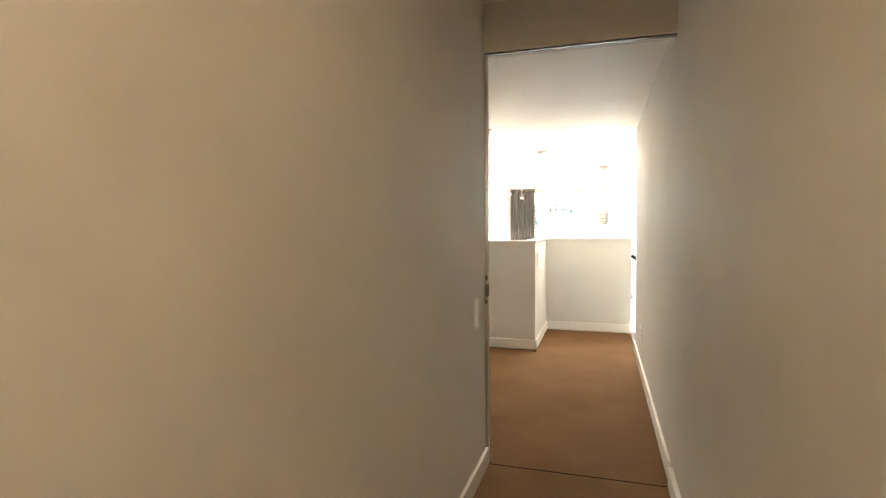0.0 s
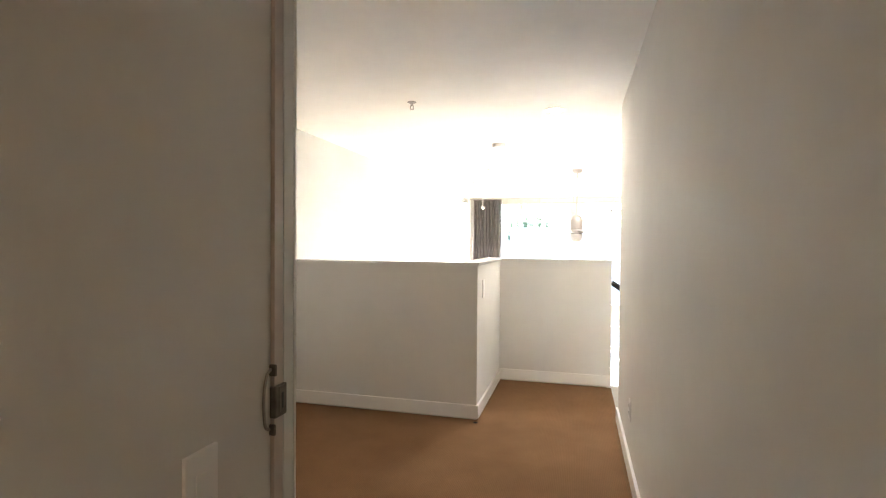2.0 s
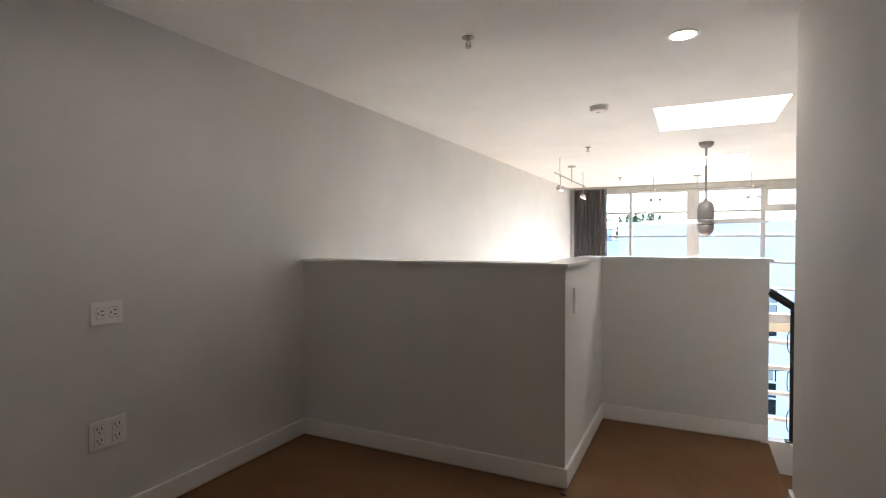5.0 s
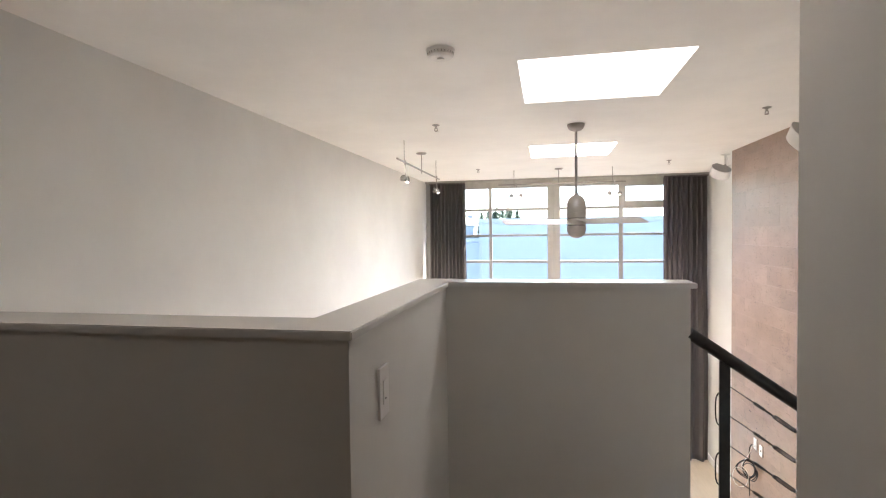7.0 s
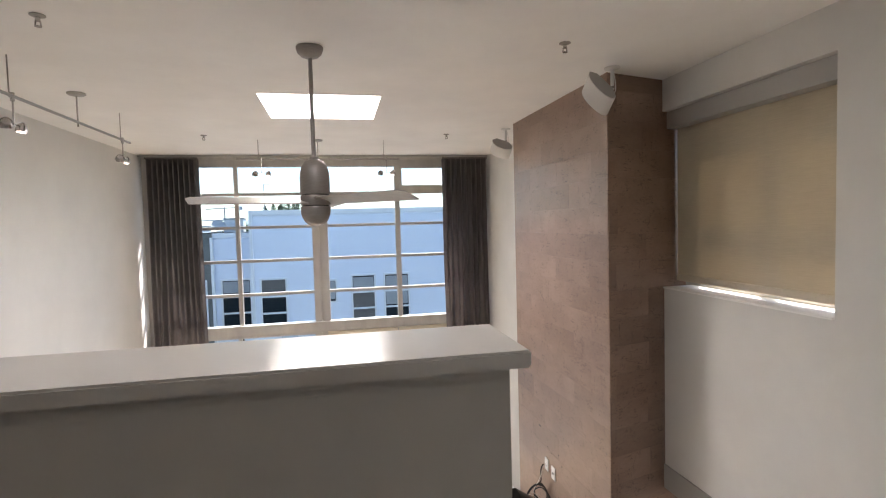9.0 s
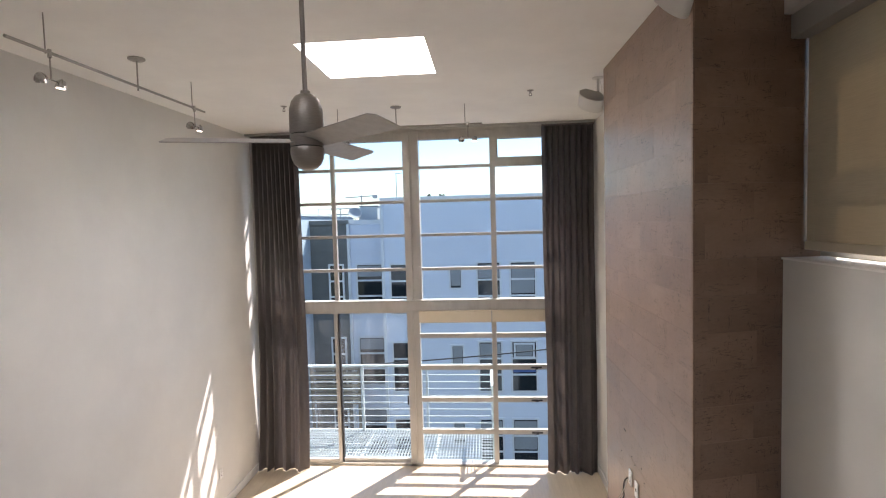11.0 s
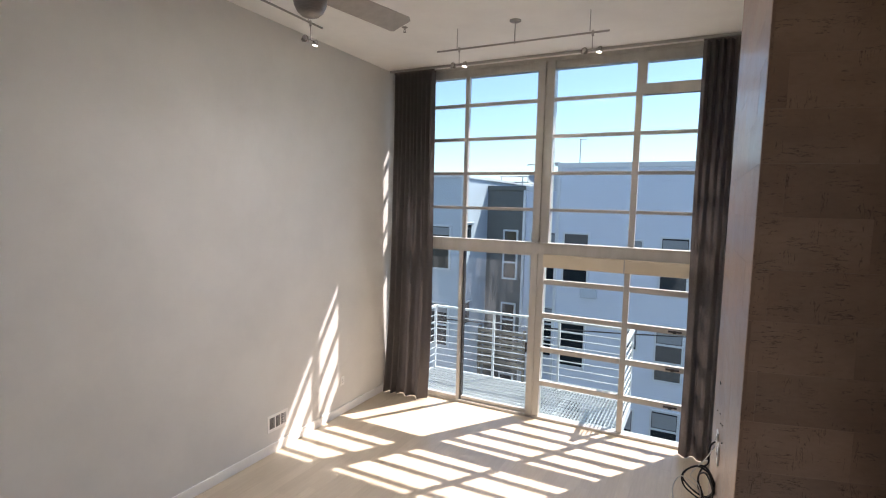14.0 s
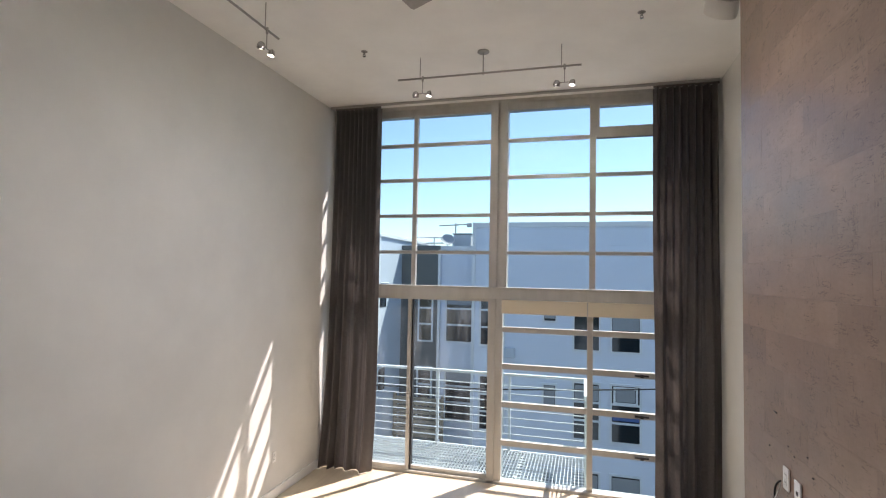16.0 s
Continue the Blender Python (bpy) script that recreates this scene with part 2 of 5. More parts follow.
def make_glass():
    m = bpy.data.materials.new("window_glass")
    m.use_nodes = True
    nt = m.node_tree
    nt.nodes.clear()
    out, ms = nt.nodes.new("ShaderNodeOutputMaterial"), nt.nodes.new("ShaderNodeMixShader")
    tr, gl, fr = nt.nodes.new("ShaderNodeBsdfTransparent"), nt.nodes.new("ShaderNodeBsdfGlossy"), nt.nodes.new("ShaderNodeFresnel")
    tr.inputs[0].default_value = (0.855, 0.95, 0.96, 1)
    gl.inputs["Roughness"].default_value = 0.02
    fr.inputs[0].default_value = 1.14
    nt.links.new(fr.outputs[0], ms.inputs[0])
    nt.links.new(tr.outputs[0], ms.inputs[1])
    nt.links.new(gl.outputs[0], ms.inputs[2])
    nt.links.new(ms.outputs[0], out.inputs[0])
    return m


def make_hazed_glass():
    """The same glass with pale sun-catching streaks painted in for its reflections and smears."""
    m = make_glass()
    m.name = "hazed_door_glass"
    nt = m.node_tree
    out = next(n for n in nt.nodes if n.type == "OUTPUT_MATERIAL")
    clear = out.inputs[0].links[0].from_socket
    streak, patch = noisy(nt, 2.2, 5, (3.5, 1, 0.5), 0.6), noisy(nt, 1.1, 3, (1.5, 1, 0.8))
    a = ramp(nt, streak.outputs[0], [(0.42, (0.012, 0.012, 0.012)), (0.72, (0.07, 0.07, 0.07))])
    b = ramp(nt, patch.outputs[0], [(0.35, (0.25, 0.25, 0.25)), (0.65, (1, 1, 1))])
    painted_haze = mix(nt, "MULTIPLY", 1.0, a.outputs[0], b.outputs[0])
    tr, ms = nt.nodes.new("ShaderNodeBsdfTranslucent"), nt.nodes.new("ShaderNodeMixShader")
    tr.inputs[0].default_value = (0.8, 0.8, 0.8, 1)
    nt.links.new(painted_haze, ms.inputs[0])
    nt.links.new(clear, ms.inputs[1])
    nt.links.new(tr.outputs[0], ms.inputs[2])
    nt.links.new(ms.outputs[0], out.inputs[0])
    return m


def glow(name, colour, strength):
    m = bpy.data.materials.new(name)
    m.use_nodes = True
    b = m.node_tree.nodes["Principled BSDF"]
    b.inputs["Emission Color"].default_value, b.inputs["Emission Strength"].default_value = (*colour, 1), strength
    return m


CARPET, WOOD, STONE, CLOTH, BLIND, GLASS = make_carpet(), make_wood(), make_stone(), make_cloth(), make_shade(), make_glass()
HAZED = make_hazed_glass()
LENS = glow("lit_lens", (1.0, 0.93, 0.82), 6.0)
SIDING = streaked("pale_siding", (0.66, 0.705, 0.79), (0.72, 0.76, 0.83), 0.6, (0.4, 1, 2), 2.0)
SIDING_DARK = streaked("dark_siding", (0.115, 0.12, 0.112), (0.15, 0.155, 0.145), 0.6, (0.4, 1, 2), 2.0)
SIDING_WING = streaked("wing_siding", (0.50, 0.56, 0.62), (0.58, 0.63, 0.68), 0.5, (1, 1, 0.3), 2.0)
ROOF = streaked("roof_membrane", (0.34, 0.35, 0.36), (0.45, 0.46, 0.47), 0.8, (1, 1, 1), 1.0)
WINTRIM = painted("outer_window_trim", (0.72, 0.73, 0.74), 0.4)
DARKGLASS = material("dark_glass", (0.02, 0.026, 0.03), 0.06)[0]
BLUEBLIND = painted("blue_blind", (0.06, 0.12, 0.30), 0.7)
# grey of blinds, also painted in as sky reflected in house panes
BLIND_SHEEN = painted("grey_blind_sheen", (0.30, 0.31, 0.32), 0.7)
ASPHALT = streaked("asphalt", (0.045, 0.045, 0.046), (0.075, 0.074, 0.072), 0.9, (1, 1, 1), 1.5)
TIMBER = streaked("old_timber", (0.25, 0.2, 0.14), (0.38, 0.31, 0.22), 0.8, (0.3, 1, 3), 5)
LEAF = streaked("conifer_leaf", (0.03, 0.06, 0.03), (0.06, 0.10, 0.05), 0.8, (1, 1, 1), 2)
LEAF2 = streaked("broad_leaf", (0.05, 0.10, 0.03), (0.10, 0.16, 0.06), 0.8, (1, 1, 1), 2)
BARK = streaked("bark", (0.08, 0.06, 0.045), (0.13, 0.10, 0.075), 0.9, (3, 3, 0.5), 4)
HILL = streaked("far_hill", (0.16, 0.19, 0.22), (0.22, 0.25, 0.27), 0.9, (1, 1, 1), 0.01)


# ---- mesh helpers ----
def box(bm, x0, x1, y0, y1, z0, z1, bevel=0.0):
    r = bmesh.ops.create_cube(bm, size=1.0)
    m = Matrix.LocRotScale(((x0 + x1) / 2, (y0 + y1) / 2, (z0 + z1) / 2), None, (x1 - x0, y1 - y0, z1 - z0))
    bmesh.ops.transform(bm, matrix=m, verts=r["verts"])
    if bevel:
        es = list({e for v in r["verts"] for e in v.link_edges})
        bmesh.ops.bevel(bm, geom=es, offset=bevel, segments=2, affect="EDGES", profile=0.6)
    return bm


def rod(bm, a, b, r, seg=12, r2=None):
    a, b = Vector(a), Vector(b)
    d = b - a
    q = d.to_track_quat("Z", "Y").to_matrix().to_4x4()
    bmesh.ops.create_cone(bm, cap_ends=True, segments=seg, radius1=r, radius2=r if r2 is None else r2, depth=d.length,
                          matrix=Matrix.Translation((a + b) / 2) @ q)
    return bm


def turned(bm, profile, seg=32, at=(0, 0, 0)):
    """A solid of revolution about z from (radius, height) pairs."""
    rings = []
    for r, z in profile:
        if r < 1e-5:
            rings.append([bm.verts.new((at[0], at[1], at[2] + z))])
        else:
            rings.append([bm.verts.new((at[0] + r * math.cos(2 * math.pi * k / seg), at[1] + r * math.sin(2 * math.pi * k / seg), at[2] + z)) for k in range(seg)])
    for p, q in zip(rings, rings[1:]):
        for k in range(seg):
            f = [p[k % len(p)], p[(k + 1) % len(p)], q[(k + 1) % len(q)], q[k % len(q)]]
            f = list(dict.fromkeys(f))
            if len(f) > 2:
                bm.faces.new(f)
    bmesh.ops.recalc_face_normals(bm, faces=bm.faces)
    return bm


def prism(bm, pts, z0, z1):
    lo, hi = [bm.verts.new((x, y, z0)) for x, y in pts], [bm.verts.new((x, y, z1)) for x, y in pts]
    bm.faces.new(lo), bm.faces.new(hi)
    for k in range(len(pts)):
        n = (k + 1) % len(pts)
        bm.faces.new((lo[k], lo[n], hi[n], hi[k]))
    bmesh.ops.recalc_face_normals(bm, faces=bm.faces)
    return bm


def part(name, bm, mat, parent=None, label="", smooth=False):
    me = bpy.data.meshes.new(name)
    bm.to_mesh(me)
    bm.free()
    me.materials.append(mat)
    if smooth:
        me.shade_auto_smooth(angle=radians(40)) if hasattr(me, "shade_auto_smooth") else me.polygons.foreach_set("use_smooth", [True] * len(me.polygons))
    ob = new(name, me)
    if parent:
        ob.parent = parent
    if label:
        tagged(ob, label)
    return ob


def smooth_part(name, bm, mat, parent=None, label=""):
    for f in bm.faces:
        f.smooth = True
    for e in bm.edges:
        if len(e.link_faces) == 2 and e.calc_face_angle(0) > 0.7:
            e.smooth = False
    return part(name, bm, mat, parent, label)


def B():
    return bmesh.new()


def empty(name, at=(0, 0, 0)):
    e = new(name)
    e.location = at
    e.empty_display_size = 0.1
    bpy.context.view_layer.update()
    return e


def structure(name, boxes, mat, label, bevel=0.0):
    bm = B()
    for b in boxes:
        box(bm, *b, bevel=bevel)
    return tagged(part(name, bm, mat), label, kind="structure")


def tube(name, pts, r, mat, parent=None, label="", cyclic=False):
    cu = bpy.data.curves.new(name, "CURVE")
    cu.dimensions, cu.bevel_depth, cu.bevel_resolution, cu.use_fill_caps = "3D", r, 3, True
    sp = cu.splines.new("NURBS")
    sp.points.add(len(pts) - 1)
    for p, c in zip(sp.points, pts):
        p.co = (*c, 1)
    sp.use_endpoint_u, sp.order_u, sp.use_cyclic_u = True, 3, cyclic
    tmp = bpy.data.objects.new(name, cu)
    me = bpy.data.meshes.new_from_object(tmp)
    bpy.data.objects.remove(tmp)
    me.materials.clear()
    me.materials.append(mat)
    ob = new(name, me)
    if parent:
        ob.parent = parent
    if label:
        tagged(ob, label)
    return ob


# ---- the large structure ----
LOW, TOP, HALL_TOP = -2.56, 2.43, 2.62
XL, XR, YE = -2.39, 0.483, 5.72
YW = 14.03

structure("wall_left", [(XL - 0.15, XL, 2.76, YW + 0.15, LOW - 0.2, TOP + 0.2)], WALL, "long off-white painted party wall")
structure("wall_hall_left", [(-0.66, -0.51, -2.6, 2.598, -0.05, HALL_TOP)], WALL, "off-white painted hall wall")
structure("wall_loft_back", [(XL - 0.15, -0.565, 2.712, 2.76, -0.05, TOP)], WALL, "off-white painted loft wall behind the pocket door")
structure("wall_hall_end", [(-0.66, 0.66, -2.75, -2.6, -0.05, HALL_TOP)], WALL, "off-white painted end wall of the hall")
structure("wall_right", [(XR, XR + 0.12, -2.6, 2.62, -0.05, HALL_TOP), (XR, XR + 0.12, 2.62, YE, -0.05, TOP)], WALL, "off-white painted wall along hall and loft")
structure("wall_stair", [(XR + 0.12, 2.755, YE - 0.12, YE, LOW, TOP)], WALL, "off-white painted wall beside the stairs")
structure("wall_side", [
    (2.755, 3.0, YE - 0.12, 8.205, LOW, TOP), (2.755, 3.0, 8.205, 9.60, -0.70, 0.83), (2.755, 3.0, 8.205, 9.62, 2.192, TOP)], WALL, "off-white painted side wall with a wide window recess")
structure("wall_window_right", [(2.63, 2.80, 11.3, YW + 0.15, LOW - 0.2, TOP + 0.2)], WALL, "off-white painted wall strip beside the window")
structure("wall_window", [(XL, 2.63, YW - 0.03, YW + 0.15, 2.385, TOP + 0.2), (XL, -2.33, YW - 0.03, YW + 0.15, LOW, 2.385), (2.45, 2.63, YW - 0.03, YW + 0.15, LOW, 2.385)],
          ALU, "grey aluminium head and jambs of the window wall")
structure("wall_below_loft", [(XL, -0.73, 5.47, 5.62, LOW, -0.25), (-0.73, -0.58, 5.47, 6.83, LOW, -0.25), (-0.58, 0.49, 6.68, 6.83, LOW, -0.25), (0.37, 0.49, YE, 6.68, LOW, -0.25)],
          WALL, "off-white painted wall under the loft edge")
structure("half_wall", [(XL, -0.58, 5.47, 5.62, -0.25, 1.197), (-0.73, -0.58, 5.62, 6.83, -0.25, 1.197), (-0.58, 0.487, 6.68, 6.83, -0.25, 1.197)],
          WALL, "off-white painted stepped half wall round the loft edge")
bm = B()
prism(bm, [(XL, 5.455), (-0.565, 5.455), (-0.565, 6.665), (0.512, 6.665), (0.512, 6.845), (-0.745, 6.845), (-0.745, 5.635), (XL, 5.635)], 1.197, 1.22)
bmesh.ops.bevel(bm, geom=list(bm.edges), offset=0.003, segments=2, affect="EDGES")
tagged(part("trim_cap", bm, CAPPAINT), "glossy white painted cap along the half wall", kind="structure")

structure("floor_loft", [(-0.66, XR, -2.6, 2.76, -0.25, 0.0), (XL, XR, 2.76, 5.47, -0.25, 0.0), (-0.58, XR, 5.47, YE, -0.25, 0.0), (-0.58, 0.49, YE, 6.68, -0.25, 0.0)],
          CARPET, "brown finely ribbed loop carpet of the loft")
structure("ceiling", [
    (-0.66, 0.66, -2.75, 2.62, HALL_TOP, HALL_TOP + 0.12), (XL - 0.15, 3.1, 2.62, 7.32, TOP, TOP + 0.12), (XL - 0.15, -0.27, 7.32, 8.32, TOP, TOP + 0.12), (0.695, 3.1, 7.32, 8.32, TOP, TOP + 0.12),
    (XL - 0.15, 3.1, 8.32, 10.31, TOP, TOP + 0.12), (XL - 0.15, -0.30, 10.31, 11.23, TOP, TOP + 0.12), (0.665, 3.1, 10.31, 11.23, TOP, TOP + 0.12),
    (XL - 0.15, 3.1, 11.23, YW - 0.03, TOP, TOP + 0.12)], CEIL, "off-white painted ceiling with two roof light openings")


def roof_light(x0, x1, y0, y1, n):
    z0, z1 = TOP + 0.12, 2.95
    t = 0.04
    structure("skylight_%d" % n, [(x0 - t, x0, y0 - t, y1 + t, z0, z1), (x1, x1 + t, y0 - t, y1 + t, z0, z1), (x0, x1, y0 - t, y0, z0, z1), (x0, x1, y1, y1 + t, z0, z1),
                                  (x0 - t, x1 + t, y0 - t, y1 + t, z1, z1 + 0.03)], CEIL, "white plastered shaft of a bright roof light")


roof_light(-0.27, 0.695, 7.32, 8.32, 1)
roof_light(-0.30, 0.665, 10.31, 11.23, 2)
structure("roof_eave", [(-4.5, 4.5, YW + 0.15, YW + 0.55, 2.44, 2.60)], GREYTRIM, "grey roof overhang above the window wall")
structure("door_header", [(-0.66, XR, 2.60, 2.62, 2.35, HALL_TOP), (-0.66, XR, 2.62, 2.712, 2.35, TOP)], WALL, "off-white painted bulkhead over the hall opening")
structure("trim_door_track", [(-0.51, XR, 2.612, 2.645, 2.342, 2.350)], BRONZE, "dark recessed sliding door track in the bulkhead")

BB = 0.115
G, T = 0.012, 0.018
for b in (
        (XL, XL + T, 2.76, 5.47 - T, G, BB), (XL, -0.58 + T, 5.47 - T, 5.47, G, BB), (-0.58, -0.58 + T, 5.47, 6.68 - T, G, BB), (-0.58, 0.487, 6.68 - T, 6.68, G, BB), (XR - T, XR, 2.70, YE, G, BB), (XR - T - 0.006, XR, -2.6, 2.62, G, BB), (-0.51, -0.51 + T, -2.6, 2.598, G, BB)):
    structure("baseboard", [b], TRIM, "white painted baseboard above the carpet", bevel=0.004)
for b in ((XL, XL + T, 5.62, YW - 0.05, LOW + 0.003, LOW + BB), (2.63 - T, 2.63, 11.4, YW - 0.05, LOW + 0.003, LOW + BB)):
    structure("baseboard", [b], TRIM, "white painted baseboard above the wood floor", bevel=0.004)
structure("trim_side_wall", [(2.745, 3.0, 8.21, 9.60, -0.76, -0.70), (2.743, 2.755, 8.21, 9.60, -0.70, -0.57)], GREYTRIM, "grey metal edge under the side wall")
structure("wall_side_lower", [(3.05, 3.2, YE, 9.75, LOW, -1.75), (3.05, 3.2, YE, 8.3, -1.75, -0.6), (3.0, 3.2, YE, 9.75, -0.76, -0.6), (3.05, 3.2, 9.62, 9.9, -1.75, -0.6)], WALL, "off-white painted wall round a low side window")

# stairs: two flights round a landing
RISE, GO = 0.183, 0.266
LAND = -5 * RISE
steps = []
for k in range(4):
    steps.append((0.49 + k * GO, 0.49 + (k + 1) * GO, YE, 6.66, -0.25 + LAND + RISE, -(k + 1) * RISE))
steps.append((0.49 + 4 * GO, 2.755, YE, 7.80, LAND - 0.2, LAND))
for k in range(8):
    steps.append((0.49 + 4 * GO - (k + 1) * GO, 0.49 + 4 * GO - k * GO, 6.87, 7.80, LOW if k > 5 else LAND - (k + 3) * RISE - 0.1, LAND - (k + 1) * RISE))
structure("stairs", steps, CARPET, "brown carpeted stairs with a half landing", bevel=0.008)
bm = B()
x1 = 0.49 + 4 * GO
v = [(0.445, 0.02), (0.60, 0.02), (x1 + 0.05, LAND + 0.12), (x1 + 0.05, LAND - 0.22), (0.445, -0.25)]
for yy in ((6.665, 6.745),):
    lo, hi = [bm.verts.new((x, yy[0], z)) for x, z in v], [bm.verts.new((x, yy[1], z)) for x, z in v]
    bm.faces.new(lo), bm.faces.new(hi)
    for k in range(5):
        bm.faces.new((lo[k], lo[(k + 1) % 5], hi[(k + 1) % 5], hi[k]))
bmesh.ops.recalc_face_normals(bm, faces=bm.faces)
tagged(part("trim_stringer", bm, TRIM), "white painted stair stringer", kind="structure")


# ---- window wall ----
def window_wall():
    w = tagged(empty("window_1", (0, YW, LOW)), "tall aluminium window wall with sliding door and small panes", "window", kind="structure")
    inv = Matrix.Translation((0, -YW, -LOW))

    def bar(x0, x1, z0, z1, y0=YW - 0.03, y1=YW + 0.035, name="window_bar", mat=ALU, bev=0.004):
        bm = box(B(), x0, x1, y0, y1, z0, z1, bevel=bev)
        bm.transform(inv)
        return part(name, bm, mat, w)

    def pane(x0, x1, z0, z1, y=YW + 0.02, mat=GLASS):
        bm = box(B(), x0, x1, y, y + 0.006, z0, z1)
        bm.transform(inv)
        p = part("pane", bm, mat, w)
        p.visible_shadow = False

    # main members
    bar(-0.095, 0.005, -0.055, 2.385, YW - 0.06, YW + 0.1, "centre_post")
    bar(0.035, 0.135, -0.055, 2.385, YW - 0.06, YW + 0.1, "centre_post")
    bar(0.005, 0.035, -0.055, 2.385, YW - 0.02, YW + 0.1, "centre_post")
    bar(-0.10, -0.005, LOW, -0.21, YW - 0.06, YW + 0.1, "centre_post")
    bar(-0.005, 0.085, LOW, -0.21, YW - 0.04, YW + 0.1, "centre_post")
    bar(-2.33, 2.45, -0.21, -0.07, YW - 0.08, YW + 0.12, "transom")
    bar(-2.33, 2.45, -0.07, -0.055, YW - 0.10, YW + 0.06, "transom_ledge")
    bar(-2.33, 2.45, LOW, LOW + 0.035, YW - 0.06, YW + 0.1, "window_sill")
    bar(-2.33, 2.45, 2.28, 2.385, YW - 0.02, YW + 0.1, "head_rail")
    bar(-2.33, -2.28, LOW + 0.035, 2.28, name="jamb")
    bar(2.40, 2.45, LOW + 0.035, 2.28, name="jamb")
    bar(-0.02, 0.06, 2.29, 2.38, YW - 0.034, YW - 0.02, "head_joint")
    # upper left and upper right lights
    rows = [2.28, 1.877, 1.390, 0.895, 0.395, -0.055]
    for xa, xb, xm, half in ((-2.28, -0.095, -1.15, 0.03), (0.135, 2.40, 1.203, 0.038)):
        bar(xm - half, xm + half, -0.055, 2.28)
        for z in rows[1:-1]:
            bar(xa, xm - half, z - 0.022, z + 0.022)
            bar(xm + half, xb, z - 0.022, z + 0.022)
        for za, zb in zip(rows, rows[1:]):
            pane(xa, xm, zb, za)
            pane(xm, xb, zb, za)
    # opening light at the top
    for x0, x1, z0, z1 in ((1.241, 2.40, 1.855, 1.985), (1.241, 1.283, 1.985, 2.28), (1.283, 2.40, 2.25, 2.28)):
        bar(x0, x1, z0, z1, YW - 0.05, YW + 0.05, "sash_bar")
    # sliding door
    bar(-1.205, -1.155, LOW + 0.035, -0.21, YW - 0.05, YW + 0.02, "door_stile")
    bar(-1.15, -1.135, LOW + 0.035, -0.21, YW - 0.02, YW + 0.06, "door_seal", DARK, 0.0)
    bar(-1.135, -0.10, LOW + 0.035, LOW + 0.085, YW - 0.01, YW + 0.05, "door_rail")
    bar(-2.28, -1.205, LOW + 0.035, LOW + 0.085, YW - 0.05, YW + 0.02, "door_rail")
    bar(-2.28, -0.10, -0.245, -0.21, YW - 0.05, YW + 0.06, "door_rail")
    pane(-2.28, -1.205, LOW + 0.05, -0.21, mat=HAZED)
    pane(-1.135, -0.10, LOW + 0.05, -0.21, YW + 0.03, HAZED)
    bm = box(B(), -0.125, -0.105, YW - 0.085, YW - 0.06, -1.62, -1.48, bevel=0.005)
    bm.transform(inv)
    part("door_pull", bm, DARK, w, "black door pull")
    # lower right lights
    rows = [-0.21, -0.60, -1.075, -1.56, -2.045, LOW + 0.035]
    bar(1.145, 1.215, LOW + 0.035, -0.21)
    for z in rows[1:-1]:
        bar(0.085, 1.145, z - 0.034, z + 0.034)
        bar(1.215, 2.40, z - 0.036, z + 0.036)
    for za, zb in zip(rows, rows[1:]):
        pane(0.085, 1.18, zb, za)
        pane(1.18, 2.40, zb, za)
    for z in (-1.075, -1.56, -2.045):
        bm = box(B(), 1.70, 1.86, YW - 0.055, YW - 0.03, z - 0.012, z + 0.01, bevel=0.004)
        box(bm, 1.76, 1.80, YW - 0.075, YW - 0.055, z - 0.02, z + 0.02, bevel=0.004)
        bm.transform(inv)
        part("latch_handle", bm, BLACK, w, "small black casement handle")
    bar(0.085, 2.40, -0.39, -0.213, YW - 0.11, YW - 0.035, "blind_cassette", CASSETTE, 0.01)
    bar(1.14, 1.155, -0.388, -0.215, YW - 0.114, YW - 0.11, "blind_joint", GREYTRIM, 0.0)


window_wall()

# side window behind the roller blind
side = tagged(empty("window_2", (3.0, 8.9, 0.83)), "side window behind a drawn beige roller blind", "window", kind="structure")
SI = Matrix.Translation((-3.0, -8.9, -0.83))
for y0, y1, z0, z1 in ((8.16, 9.70, 0.80, 0.89), (8.16, 9.70, 2.15, 2.24), (8.16, 8.25, 0.89, 2.15), (9.62, 9.70, 0.89, 2.15), (8.92, 8.97, 0.89, 2.15), (8.25, 8.92, 1.48, 1.52), (8.97, 9.62, 1.48, 1.52)):
    bm = box(B(), 3.002, 3.06, y0, y1, z0, z1)
    bm.transform(SI)
    part("window_bar", bm, ALU, side)
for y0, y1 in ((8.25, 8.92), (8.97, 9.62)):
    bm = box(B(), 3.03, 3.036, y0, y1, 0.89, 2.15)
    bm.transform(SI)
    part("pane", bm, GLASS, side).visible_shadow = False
low_win = tagged(empty("window_3", (3.1, 9.0, -1.75)), "low side window with white frames", "window", kind="structure")
for y0, y1, z0, z1 in ((8.30, 9.62, -1.75, -1.69), (8.30, 9.62, -0.80, -0.75), (8.30, 8.35, -1.69, -0.80), (9.57, 9.62, -1.69, -0.80), (8.75, 8.79, -1.69, -0.80), (9.17, 9.21, -1.69, -0.80)):
    bm = box(B(), 3.09, 3.14, y0, y1, z0, z1)
    bm.transform(Matrix.Translation((-3.1, -9.0, 1.75)))
    part("window_bar", bm, TRIM, low_win)

